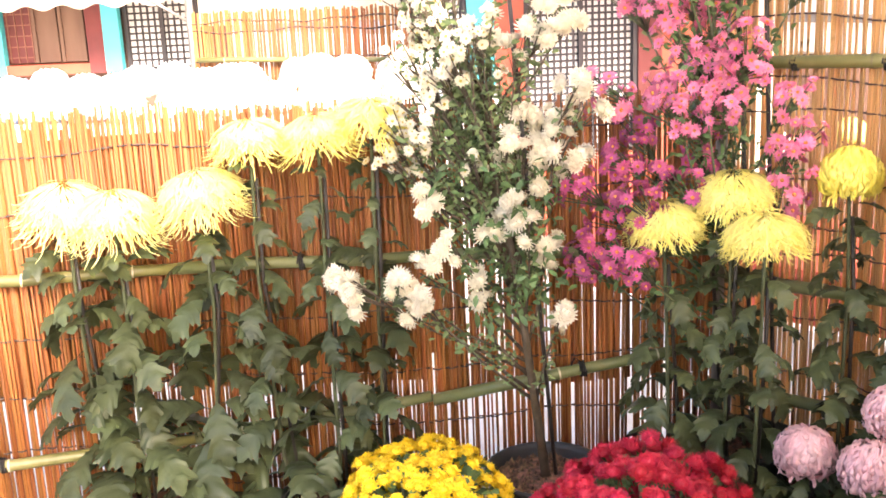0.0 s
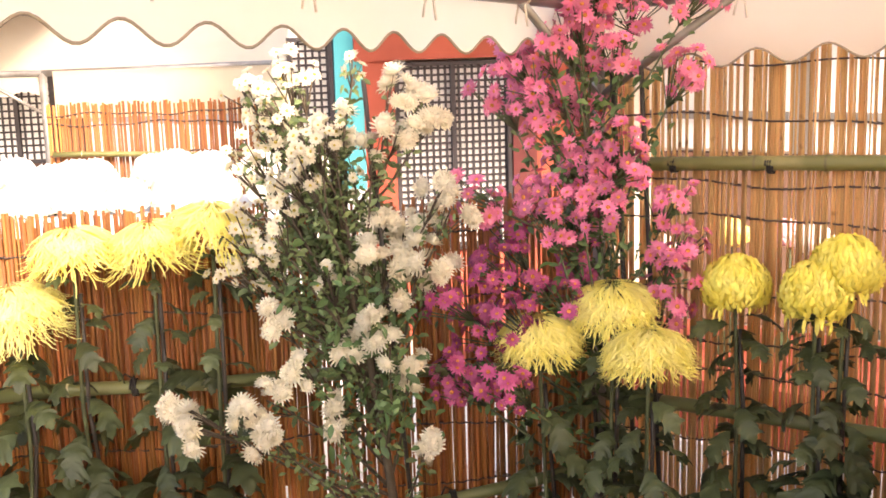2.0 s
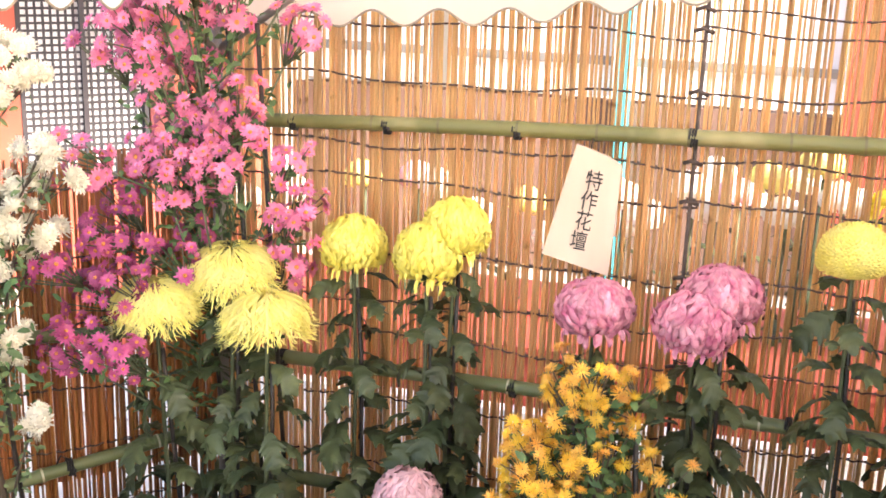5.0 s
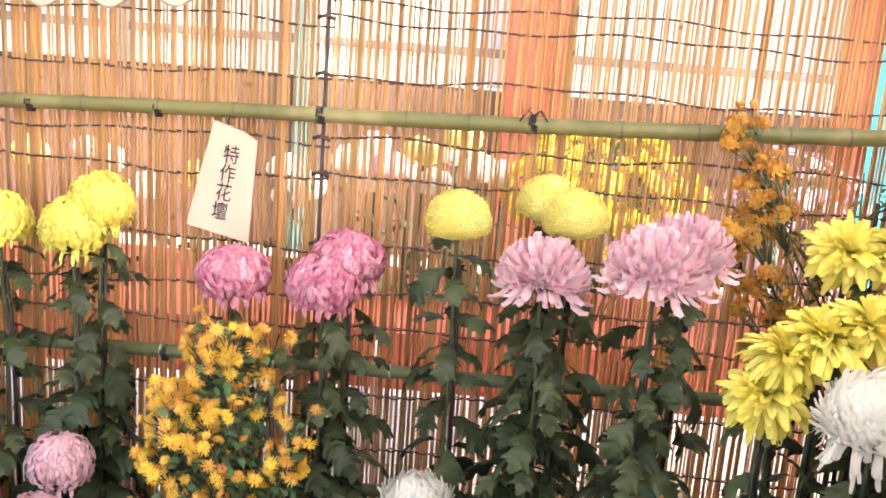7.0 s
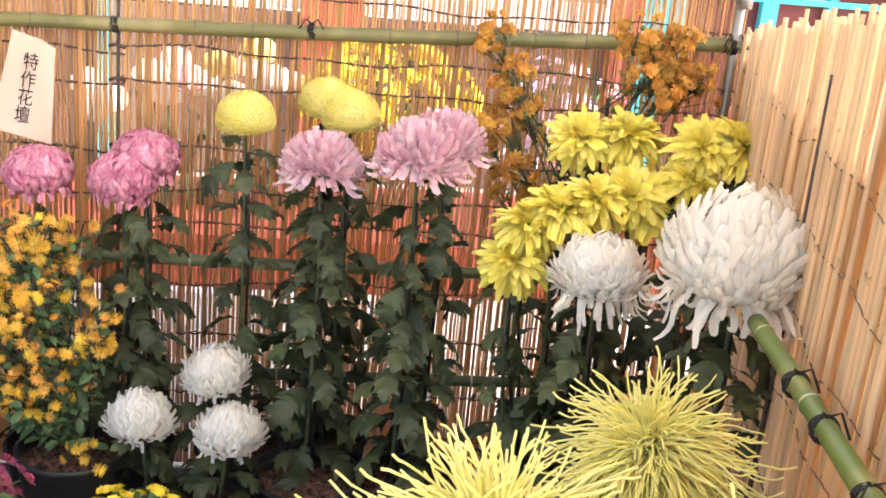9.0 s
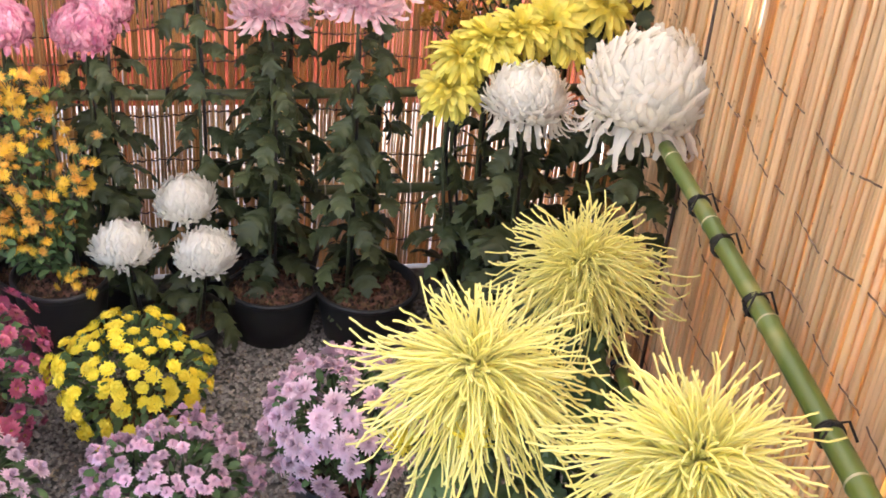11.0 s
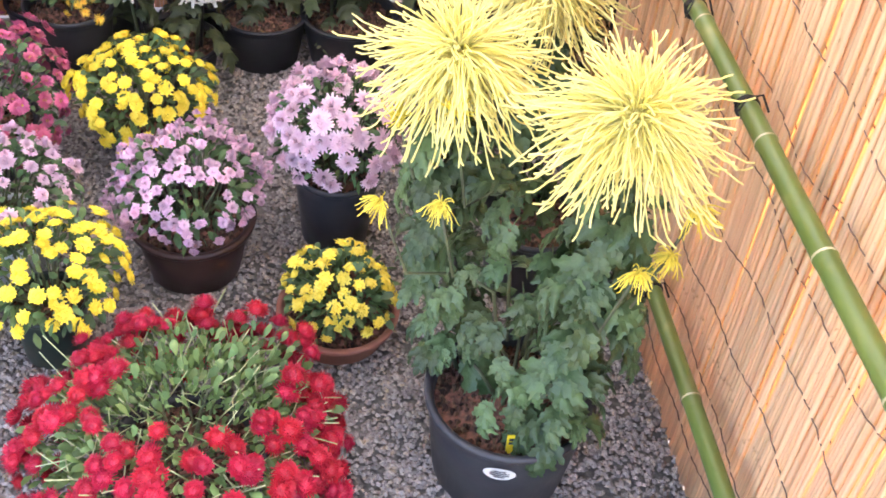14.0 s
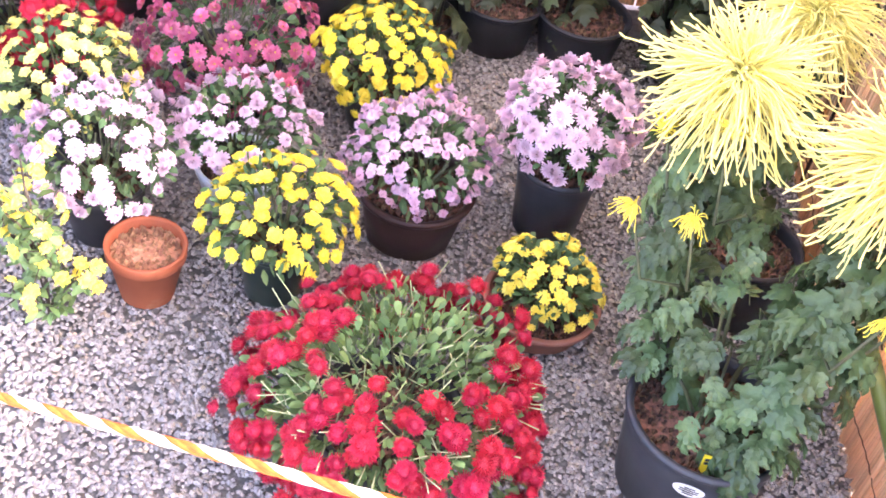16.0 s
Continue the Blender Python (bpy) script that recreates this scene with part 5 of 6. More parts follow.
for i in range(6):
    x = -2.3 + 0.65 * i
    s = Shape()
    s.box((x + 0.004, 3.16, 0.0), (x + 0.646, 3.185, 0.335))
    part("red_cloth", s, MAT["vermilion"], stand, smooth=False)
    s = Shape()
    s.box((x + 0.008, 3.10, 0.0), (x + 0.642, 3.145, 0.20))
    part("white_skirt", s, MAT["paper"], stand, "white cloth skirt", smooth=False)

rear = thing("shrine_corridor", "vermilion corridor with white panels behind the screen", "building")
s = Shape()
s.box((-2.6, 5.1, 0), (3.4, 5.2, 0.74))
part("wall", s, MAT["timber"], rear, "brown board wall", smooth=False)
for x0, x1 in ((-2.5, -1.75), (-1.65, -0.95), (-0.85, -0.06), (0.23, 1.30), (1.62, 1.99), (2.07, 2.295)):
    s = Shape()
    s.box((x0, 5.12, 0.76), (x1, 5.15, 1.7))
    part("panel", s, MAT["paper"], rear, "white panel", smooth=False)
    s = Shape()
    s.box((x0, 5.09, 0.89), (x1, 5.12, 0.925))
    part("rail", s, MAT["steel"], rear, "grey rail across the panel", smooth=False)
for x0, x1, mat in ((-0.05, 0.21, "vermilion"), (1.32, 1.45, "vermilion"), (1.46, 1.58, "cyan"), (-0.93, -0.87, "cyan")):
    s = Shape()
    s.box((x0, 5.02, 0), (x1, 5.10, 1.9))
    part("column", s, MAT[mat], rear, smooth=False)
for x, w in ((1.60, 0.04), (1.99, 0.075), (2.30, 0.04), (2.62, 0.06)):
    s = Shape()
    s.box((x, 5.0, 0.7), (x + w, 5.05, 1.8))
    part("window_post", s, MAT["cyan"], rear, "turquoise window post", smooth=False)
for z0, z1 in ((0.965, 0.992), (1.035, 1.09)):
    s = Shape()
    s.box((1.6, 4.985, z0), (3.3, 5.0, z1))
    part("window_rail", s, MAT["cyan"], rear, "turquoise window rail", smooth=False)
for x in (1.72, 1.86, 2.18):
    s = Shape()
    s.box((x, 5.06, 0.99), (x + 0.008, 5.08, 1.7))
    part("window_bar", s, MAT["lattice"], rear, smooth=False)
for z in (1.19, 1.33):
    s = Shape()
    s.box((1.62, 5.062, z), (2.30, 5.078, z + 0.008))
    part("window_bar", s, MAT["lattice"], rear, smooth=False)
s = Shape()
s.box((2.34, 5.03, 0.3), (3.4, 5.09, 1.8))
part("board_wall", s, MAT["oxblood"], rear, "dark red boards", smooth=False)
# Roof added out of sight to shade the turquoise windows.
s = Shape()
s.box((1.45, 3.7, 1.95), (7.0, 5.2, 2.02))
part("porch_roof", s, MAT["timber"], rear, "unseen roof added to shade the windows", smooth=False)
s = Shape()
s.box((1.6, 5.055, 0.3), (2.34, 5.1, 0.965))
part("dado", s, MAT["oxblood"], rear, "dark red boards", smooth=False)

# ---------------------------------------------------------------- tall chrysanthemums
H_REFLEX = [dome_head("flower_head", MAT["lemon"], 0.082, 300 + i, 720, 0.66, 0.46, 0.018, 0.9) for i in range(3)]
H_BALL = [incurved_head("flower_head", MAT["lemon_deep"], 0.062, 310 + i, 400, 0.98, 26, 0.74, 0.18, 0.06, 0.72) for i in range(2)]
H_POM = [cap_head("flower_head", MAT["lemon"], 0.064, 320 + i, 900, 1.0) for i in range(2)]
H_ROSE = [incurved_head("flower_head", MAT["rose"], 0.069, 330 + i, 260, 0.80, 30, 0.95, 0.14, 0.05, 0.9) for i in range(2)]
H_BLUSH = [finger_head("flower_head", MAT["blush"], (0.082, 0.090)[i], 340 + i, 150, 0.95, 1.15, 34, 0.42, 0.55, -0.25) for i in range(2)]
H_WHITE = [shaggy_head("flower_head", MAT["white"], (0.084, 0.118)[i], 350 + i, (560, 900)[i], (0.80, 0.92)[i], 70, 0.5) for i in range(2)]
H_SNOW = [shaggy_head("flower_head", MAT["white"], 0.066, 360 + i, 460, 0.88, 16, 0.22) for i in range(2)]
H_LILAC = [incurved_head("flower_head", MAT["lilac_head"], 0.062, 370 + i, 320, 0.94, 14, 0.8, 0.12, 0.05, 0.75) for i in range(2)]
H_SPIDER = [quill_head("flower_head", MAT["pale"], 0.176, 380 + i, 940, -0.6, 0.62, 0.0094, 0.10, 0.6, 0.55, 0.52, 0.55, 0.17) for i in range(3)]
H_LEFT = [dome_head("flower_head", MAT["pale"], 0.088, 390 + i, 480, 0.66, 0.85, 0.020, 0.9) for i in range(3)]
H_FALL = [dome_head("flower_head", MAT["lemon"], 0.074, 395 + i, 400, 0.56, 0.92, 0.021, 0.9) for i in range(2)]
H_GOLD = [strappy_head("flower_head", MAT["lemon_deep"], (0.086, 0.094, 0.080)[i], 400 + i, 150, 0.62) for i in range(3)]

TALL = "tall chrysanthemums along the screens"
tall_plant("chrysanthemum", "three drooping yellow blooms on tall stems by the reed screen", "flower", (-1.24, 2.22),
           [(H_REFLEX[0], -1.335, 2.19, 0.705, 0.05), (H_REFLEX[1], -1.215, 2.26, 0.765, 0.05), (H_REFLEX[2], -1.118, 2.20, 0.700, 0.05)], 0, TALL, seed=1)
tall_plant("chrysanthemum", "rounded yellow incurved bloom with curling lower petals", "flower", (-1.03, 2.36), [(H_BALL[0], -1.014, 2.36, 0.812, 0.05)], 0, TALL, seed=2, pot_r=0.1)
tall_plant("chrysanthemum", "pair of rounded yellow incurved blooms on leafy stems", "flower", (-0.84, 2.33), [(H_BALL[1], -0.862, 2.34, 0.818, 0.05), (H_BALL[0], -0.819, 2.37, 0.862, 0.05)], 0, TALL, seed=3, pot_r=0.1)
tall_plant("chrysanthemum", "rose pink incurved bloom above an orange bush", "flower", (-0.53, 2.30), [(H_ROSE[0], -0.547, 2.31, 0.762, 0.05)], 0, TALL, seed=4, pot_r=0.1)
tall_plant("chrysanthemum", "two rose pink incurved blooms on leafy stems", "flower", (-0.36, 2.30), [(H_ROSE[1], -0.374, 2.29, 0.765, 0.05), (H_ROSE[0], -0.336, 2.34, 0.80, 0.05)], 0, TALL, seed=5, pot_r=0.1)
tall_plant("chrysanthemum", "smooth lemon yellow dome bloom", "flower", (-0.12, 2.31), [(H_POM[0], -0.134, 2.33, 0.893, 0.04)], 0, TALL, seed=6, pot_r=0.1)
tall_plant("chrysanthemum", "two smooth lemon yellow dome blooms standing close together", "flower", (0.07, 2.38), [(H_POM[1], 0.083, 2.36, 0.905, 0.04), (H_POM[0], 0.032, 2.41, 0.918, 0.04)], 0, TALL, seed=7, pot_r=0.1)
tall_plant("chrysanthemum", "pale pink bloom with thick scooped petals and loose lower petals", "flower", (0.03, 2.20), [(H_BLUSH[0], 0.025, 2.23, 0.832, 0.05)], 0, TALL, seed=8, pot_r=0.12)
tall_plant("chrysanthemum", "two large pale pink blooms with thick scooped petals", "flower", (0.26, 2.17), [(H_BLUSH[1], 0.215, 2.18, 0.870, 0.06), (H_BLUSH[0], 0.275, 2.25, 0.888, 0.06)], 0, TALL, seed=9, pot_r=0.13)
tall_plant("chrysanthemum", "two big shaggy white blooms beside the corner", "flower", (0.60, 1.86), [(H_WHITE[0], 0.562, 2.00, 0.715, 0.06), (H_WHITE[1], 0.718, 1.715, 0.850, 0.07)], 0, TALL, seed=10, pot_r=0.13, leaf_scale=1.3)
GOLD_AT = ((0.570, 2.30, 0.905), (0.665, 2.29, 0.915), (0.575, 2.14, 0.820), (0.655, 2.16, 0.825), (0.505, 2.14, 0.790), (0.440, 2.13, 0.760), (0.415, 2.11, 0.690), (0.700, 2.18, 0.79))
tall_plant("chrysanthemum", "loose bright yellow open blooms in the corner", "flower", (0.57, 2.20), [(H_GOLD[i % 3], *p, 0.03) for i, p in enumerate(GOLD_AT)], 0, TALL, seed=11, pot_r=0.13, leaf_gap=0.04, tilt=24)
GOLD_AT = ((0.800, 2.20, 0.925), (0.875, 2.21, 0.930), (0.775, 2.17, 0.860))
tall_plant("chrysanthemum", "bright yellow open blooms beside the corner post", "flower", (0.76, 2.20), [(H_GOLD[i % 3], *p, 0.03) for i, p in enumerate(GOLD_AT)], 0, TALL, seed=17, pot_r=0.1, leaf_gap=0.03, tilt=24)
tall_plant("chrysanthemum", "three low white globe blooms in a dark pot", "flower", (-0.20, 2.12), [(H_SNOW[0], -0.169, 2.20, 0.375, 0.04), (H_SNOW[1], -0.315, 2.12, 0.305, 0.04), (H_SNOW[0], -0.130, 2.08, 0.30, 0.04)], 0, TALL, seed=12, pot_r=0.11, pot_h=0.12, leaf_from=0.0)
tall_plant("chrysanthemum", "three pink-lilac globe blooms on short stems", "flower", (-0.92, 2.20), [(H_LILAC[0], -0.850, 2.22, 0.388, 0.04), (H_LILAC[1], -1.018, 2.20, 0.272, 0.04), (H_LILAC[0], -0.868, 2.15, 0.296, 0.04)], 0, TALL, seed=13, pot_r=0.11, pot_h=0.13, leaf_from=0.0)
tall_plant("chrysanthemum", "tall plant with pale yellow thread-petalled blooms in full sun", "flower", (-2.225, 1.50), [(H_LEFT[0], -2.33, 1.42, 0.785, 0.05), (H_LEFT[1], -2.245, 1.48, 0.765, 0.05), (H_LEFT[2], -2.10, 1.60, 0.800, 0.05)], 0, TALL, seed=14, pot_r=0.14, pot_h=0.11, leaf_scale=1.35, leaf_gap=0.0165)
tall_plant("chrysanthemum", "tall plant with drooping yellow blooms against the reed fence", "flower", (-1.915, 1.755), [(H_FALL[0], -2.015, 1.67, 0.920, 0.05), (H_FALL[1], -1.905, 1.76, 0.925, 0.05), (H_FALL[0], -1.82, 1.83, 0.955, 0.05)], 0, TALL, seed=15, pot_r=0.13, pot_h=0.11, leaf_scale=1.25, leaf_gap=0.021, shrink=0.68)
S_BASE = (0.305, 0.755)
tall_plant("chrysanthemum", "huge pale yellow spider bloom in a black pot", "flower", (0.50, 1.24), [(H_SPIDER[0], 0.477, 1.33, 0.705, 0.06)], 0, "spider chrysanthemums", seed=18, leaf_set=LEAVES_BLUE, pot_r=0.115, pot_h=0.20, leaf_scale=0.75, leaf_from=0.0, leaf_gap=0.0125, shrink=0.12)
spider = tall_plant("chrysanthemum", "huge pale yellow spider blooms over blue-green leaves, grey pot", "flower", S_BASE, [(H_SPIDER[1], 0.183, 0.905, 0.832, 0.06), (H_SPIDER[2], 0.362, 0.655, 0.88, 0.06)], 0, "spider chrysanthemums", seed=16, pot_here=False, leaf_set=LEAVES_BLUE, pot_r=0.14, pot_h=0.21, leaf_scale=0.66, leaf_from=0.05, leaf_gap=0.0085, shrink=0.05)
pot(spider, 0.152, 0.215, "plastic_grey", "roll", "dark grey plastic pot", "soil", 0.82, 0.86)

g = random.Random(77)
for i in range(60):
    w, q, z = i * 2.4, g.uniform(0.03, 0.15), g.uniform(0.24, 0.66)
    sc = 0.62 * g.uniform(0.85, 1.3)
    at = Vector((0.01 + q * math.cos(w), 0.03 + 0.9 * q * math.sin(w), z))
    placed("leaf", g.choice(LEAVES_BLUE), spider, Matrix.Translation(at * 0.999) @ Matrix.Rotation(w + g.uniform(-.5, .5), 4, "Z") @ Matrix.Rotation(g.uniform(-0.3, 0.5), 4, "Y") @ Matrix.Rotation(g.uniform(-.4, .4), 4, "X") @ Matrix.Diagonal((sc, sc, sc, 1)))
    if i % 5 == 0:
        s = Shape()
        s.tube([Vector((at.x * 0.3, at.y * 0.3, max(0.19, z - 0.22))), at * 0.6 + Vector((0, 0, 0.4 * z - 0.04)), at], [0.004, 0.0034, 0.0025], 6)
        part("side_stem", s, MAT["stem"], spider)
H_BUD = [quill_head("bud", MAT["yellow"], 0.044, 420 + i, 90, -0.3, 2.0, 0.022, 0.06, 0.3, 0.5) for i in range(2)]
for i, p in enumerate(((0.053, 0.816, 0.632), (0.137, 0.769, 0.655), (0.366, 0.547, 0.692), (0.423, 0.574, 0.694), (0.453, 0.58, 0.77), (0.157, 0.813, 0.80), (0.092, 0.889, 0.737))):
    at = Vector(p) - Vector((*S_BASE, 0))
    placed("side_bloom", H_BUD[i % 2], spider, Matrix.Translation(at) @ pose(0, 0, 0, 25 * (i % 3 - 1), 40 - 20 * i, 77 * i), "small half-open yellow side bloom")
    s = Shape()
    s.tube([at, at * 0.8 + Vector((0, 0, -0.02)), Vector((at.x * 0.55, at.y * 0.55, at.z - 0.14))], 0.0028, 5)
    part("side_stem", s, MAT["stem"], spider)
s = Shape()
outer = [(math.cos(math.tau * i / 28) * 0.029, math.sin(math.tau * i / 28) * 0.0185) for i in range(28)]
yaw, zc = radians(-111), 0.160
pr = 0.152 * (0.82 + 0.18 * zc / 0.215)


def pot_side(dz):
    """Radius of the pot's skin a little above or below the label's middle."""
    return 0.152 * (0.82 + 0.18 * (zc + dz) / 0.215) + 0.0016


s.add([(pot_side(z) * math.cos(yaw + x / pr), pot_side(z) * math.sin(yaw + x / pr), zc + z) for x, z in outer], [tuple(range(28))])
part("sticker", s, MAT["sticker"], spider, "oval white maker's label")
for dz, half in ((0.009, 0.010), (0.003, 0.017), (-0.003, 0.017), (-0.009, 0.010)):
    s = Shape()
    xs = [-half + 2 * half * i / 6 for i in range(7)]
    s.add([((pot_side(dz + h) + 0.0008) * math.cos(yaw + x / pr), (pot_side(dz + h) + 0.0008) * math.sin(yaw + x / pr), zc + dz + h) for h in (-0.0014, 0.0014) for x in xs], [(i, i + 1, i + 8, i + 7) for i in range(6)])
    part("print_bar", s, MAT["ink"], spider)
s = Shape()
s.box((-0.008, -0.001, 0), (0.008, 0.001, 0.042))
placed("name_tag", s.mesh("name_tag", MAT["tag"], False), spider, pose(-0.030, -0.112, 0.182, -10, 0, -8), "yellow plastic plant tag")
for dz in (0.030, 0.022):
    s = Shape()
    s.box((-0.004, -0.0022, dz), (0.004, -0.0012, dz + 0.005))
    placed("tag_mark", s.mesh("tag_mark", MAT["ink"], False), spider, pose(-0.030, -0.112, 0.182, -10, 0, -8))

# ---------------------------------------------------------------- mounded pot mums
B_GOLD = [button("blossom", MAT["gold"], 0.0150, i, 36, 0.42, 0.8) for i in range(2)]
B_RICH = [button("blossom", MAT["rich"], 0.0175, 4 + i, 40, 0.6, 0.75) for i in range(2)]
B_PALE = [button("blossom", MAT["pale_bud"], 0.0150, 14 + i, 30, 0.42, 0.9) for i in range(2)]
B_BUTTER = [button("blossom", MAT["butter"], 0.0145, 10 + i, 24, 0.45) for i in range(2)]
B_PINK = [daisy("blossom", MAT["pinkish"], 0.0125, 20 + i, 15, 4, 0.7, 2.6) for i in range(2)]
B_ROSY = [daisy("blossom", MAT["lilac"], 0.0185, 24 + i, 15, 4, 0.7, 2.6) for i in range(2)]
B_LILAC = [daisy("blossom", MAT["lilac"], 0.026, 30 + i, 20, 4, 0.6, 2.6) for i in range(2)]
B_RED = [button("blossom", MAT["crimson"], 0.0205, 40 + i, 120, 0.8, 0.30) for i in range(2)]
B_MAG = [daisy("blossom", MAT["magenta"], 0.019, 50 + i, 15, 3, 0.6, 2.8, MAT["centre"]) for i in range(2)]
B_HOT = [daisy("blossom", MAT["hotpink"], 0.0180, 52 + i, 13, 2, 0.5, 1.9, MAT["amber_eye"]) for i in range(2)]
B_MAUVE = [daisy("blossom", MAT["mauve"], 0.0165, 55 + i, 13, 2, 0.5, 1.9, MAT["amber_eye"]) for i in range(2)]
B_IVORY = [button("blossom", MAT["ivory"], 0.021, 60 + i, 60, 0.75, 0.5) for i in range(2)]
B_SPRIG = [daisy("blossom", MAT["ivory"], 0.0135, 65 + i, 11, 2, 0.5, 2.4, MAT["centre"]) for i in range(2)]
B_ORANGE = [daisy("blossom", MAT["orange"], 0.0150, 70 + i, 15, 2, 0.5, 1.0) for i in range(2)] + [daisy("blossom", MAT["amber"], 0.0150, 73 + i, 15, 2, 0.5, 1.0) for i in range(2)]
B_BRONZE = [button("blossom", MAT["bronze"], 0.016, 80 + i) for i in range(2)]

POTS = "potted cushion chrysanthemums on the gravel"
bush("cushion_mum", "golden yellow cushion chrysanthemum in a dark pot", "flower", (-0.29, 1.785), 0.160, 0.13, 0.185, B_GOLD, 165, POTS, 0.10, 0.12, "plastic_black", seed=1, low=-0.3)
bush("cushion_mum", "pink cushion chrysanthemum in a wide brown pot", "flower", (-0.215, 1.385), 0.150, 0.11, 0.235, B_PINK, 360, POTS, 0.125, 0.15, "plastic_brown", "flare", seed=2, low=-0.35, hole=((0, -0.9, 0.45), 0.36), pot_label="wide brown plastic pot")
bush("cushion_mum", "lilac pink chrysanthemum in a dark grey pot", "flower", (0.105, 1.45), 0.135, 0.125, 0.30, B_LILAC, 110, POTS, 0.095, 0.20, "plastic_grey", seed=3, low=-0.35)
bush("cushion_mum", "crimson cushion chrysanthemum with an open green middle", "flower", (-0.27, 0.78), 0.270, 0.17, 0.15, B_RED, 400, POTS, 0.14, 0.12, "plastic_black", seed=4, low=-0.45, hole=((0.10, 0.12, 1), 0.54), leafs=1900, leaf_size=0.026, shoots=170, leaf_mat="leaf_tip")
bush("cushion_mum", "small yellow chrysanthemum in a shallow clay bowl", "flower", (0.06, 1.14), 0.110, 0.080, 0.12, B_BUTTER, 85, POTS, 0.125, 0.075, "clay", "band", seed=5, low=-0.2, pot_label="shallow reddish clay bowl")
bush("cushion_mum", "yellow cushion chrysanthemum in a dark green pot", "flower", (-0.505, 1.175), 0.150, 0.105, 0.215, B_GOLD, 125, POTS, 0.075, 0.15, "plastic_green", seed=6, low=-0.3, face=0.7)
bush("cushion_mum", "magenta cushion chrysanthemum in a dark pot", "flower", (-0.655, 1.80), 0.20, 0.165, 0.20, B_MAG, 240, POTS, 0.12, 0.14, "plastic_black", seed=7, low=-0.5)
bush("cushion_mum", "loose pale pink chrysanthemum in a pale bowl", "flower", (-0.60, 1.45), 0.15, 0.075, 0.21, B_ROSY, 80, POTS, 0.10, 0.11, "enamel", "band", seed=8, low=-0.1)
bush("cushion_mum", "pale pink chrysanthemum in a black pot", "flower", (-0.87, 1.315), 0.155, 0.11, 0.225, B_ROSY, 110, POTS, 0.09, 0.15, "plastic_black", seed=9, low=-0.35)
bush("cushion_mum", "pale yellow cushion chrysanthemum among the pots", "flower", (-1.00, 1.58), 0.155, 0.12, 0.20, B_PALE, 170, POTS, 0.10, 0.13, "plastic_black", seed=10, low=-0.3)
bush("cushion_mum", "deep red cushion chrysanthemum before the reed screen", "flower", (-1.15, 1.79), 0.20, 0.15, 0.235, B_RED, 290, POTS, 0.12, 0.15, "plastic_black", seed=11, low=-0.3)
bush("cushion_mum", "deep golden cushion chrysanthemum before the white bush", "flower", (-1.585, 1.665), 0.16, 0.115, 0.212, B_RICH, 300, POTS, 0.11, 0.15, "plastic_black", seed=12, low=-0.3)

terra = thing("flower_pot", "empty terracotta pot filled with straw-coloured soil", "pot", POTS, (-0.756, 1.137, 0))
pot(terra, 0.080, 0.14, "terracotta", "band", "orange-brown terracotta pot", "straw_soil", 0.68, 0.84)

# ---------------------------------------------------------------- airy bushes
def cloud(n, lo, hi, meshes, seed, lean=0.0):
    g = random.Random(seed)
    out = []
    for _ in range(n):
        z = g.uniform(lo[2], hi[2])
        k = (z - lo[2]) / (hi[2] - lo[2])
        out.append((g.uniform(lo[0], hi[0]) + lean * k, g.uniform(lo[1], hi[1]), z, meshes))
    return out


AIRY = "tall spray chrysanthemums"
WHITE_UPPER = [(-1.57, 1.96, 1.24), (-1.67, 1.88, 1.23), (-1.77, 1.87, 1.21), (-1.51, 1.98, 1.20), (-1.50, 2.06, 1.17), (-1.49, 2.08, 1.14), (-1.50, 1.99, 1.13), (-1.53, 1.95, 1.11), (-1.60, 1.93, 1.14), (-1.72, 1.89, 1.13), (-1.74, 1.85, 1.10), (-1.64, 1.87, 1.10), (-1.63, 1.92, 1.08), (-1.76, 1.84, 1.07), (-1.69, 1.86, 1.03), (-1.63, 1.95, 1.03), (-1.64, 1.99, 0.98), (-1.73, 1.86, 0.95), (-1.69, 1.83, 0.92), (-1.44, 2.02, 1.01), (-1.43, 2.04, 0.98)]
WHITE_LOWER = [(-1.56, 1.97, 0.96), (-1.56, 2.02, 0.94), (-1.51, 2.04, 0.95), (-1.47, 2.00, 0.91), (-1.48, 2.06, 0.85), (-1.53, 1.97, 0.88), (-1.52, 2.00, 0.83), (-1.54, 1.91, 0.91), (-1.50, 1.91, 0.80), (-1.49, 1.92, 0.75), (-1.50, 1.99, 0.68), (-1.57, 1.93, 0.74), (-1.59, 1.89, 0.61), (-1.63, 1.85, 0.70), (-1.66, 1.78, 0.66), (-1.69, 1.75, 0.63), (-1.66, 1.77, 0.60), (-1.80, 1.71, 0.65), (-1.74, 1.68, 0.63), (-1.45, 1.97, 0.55), (-1.68, 1.84, 0.79)]
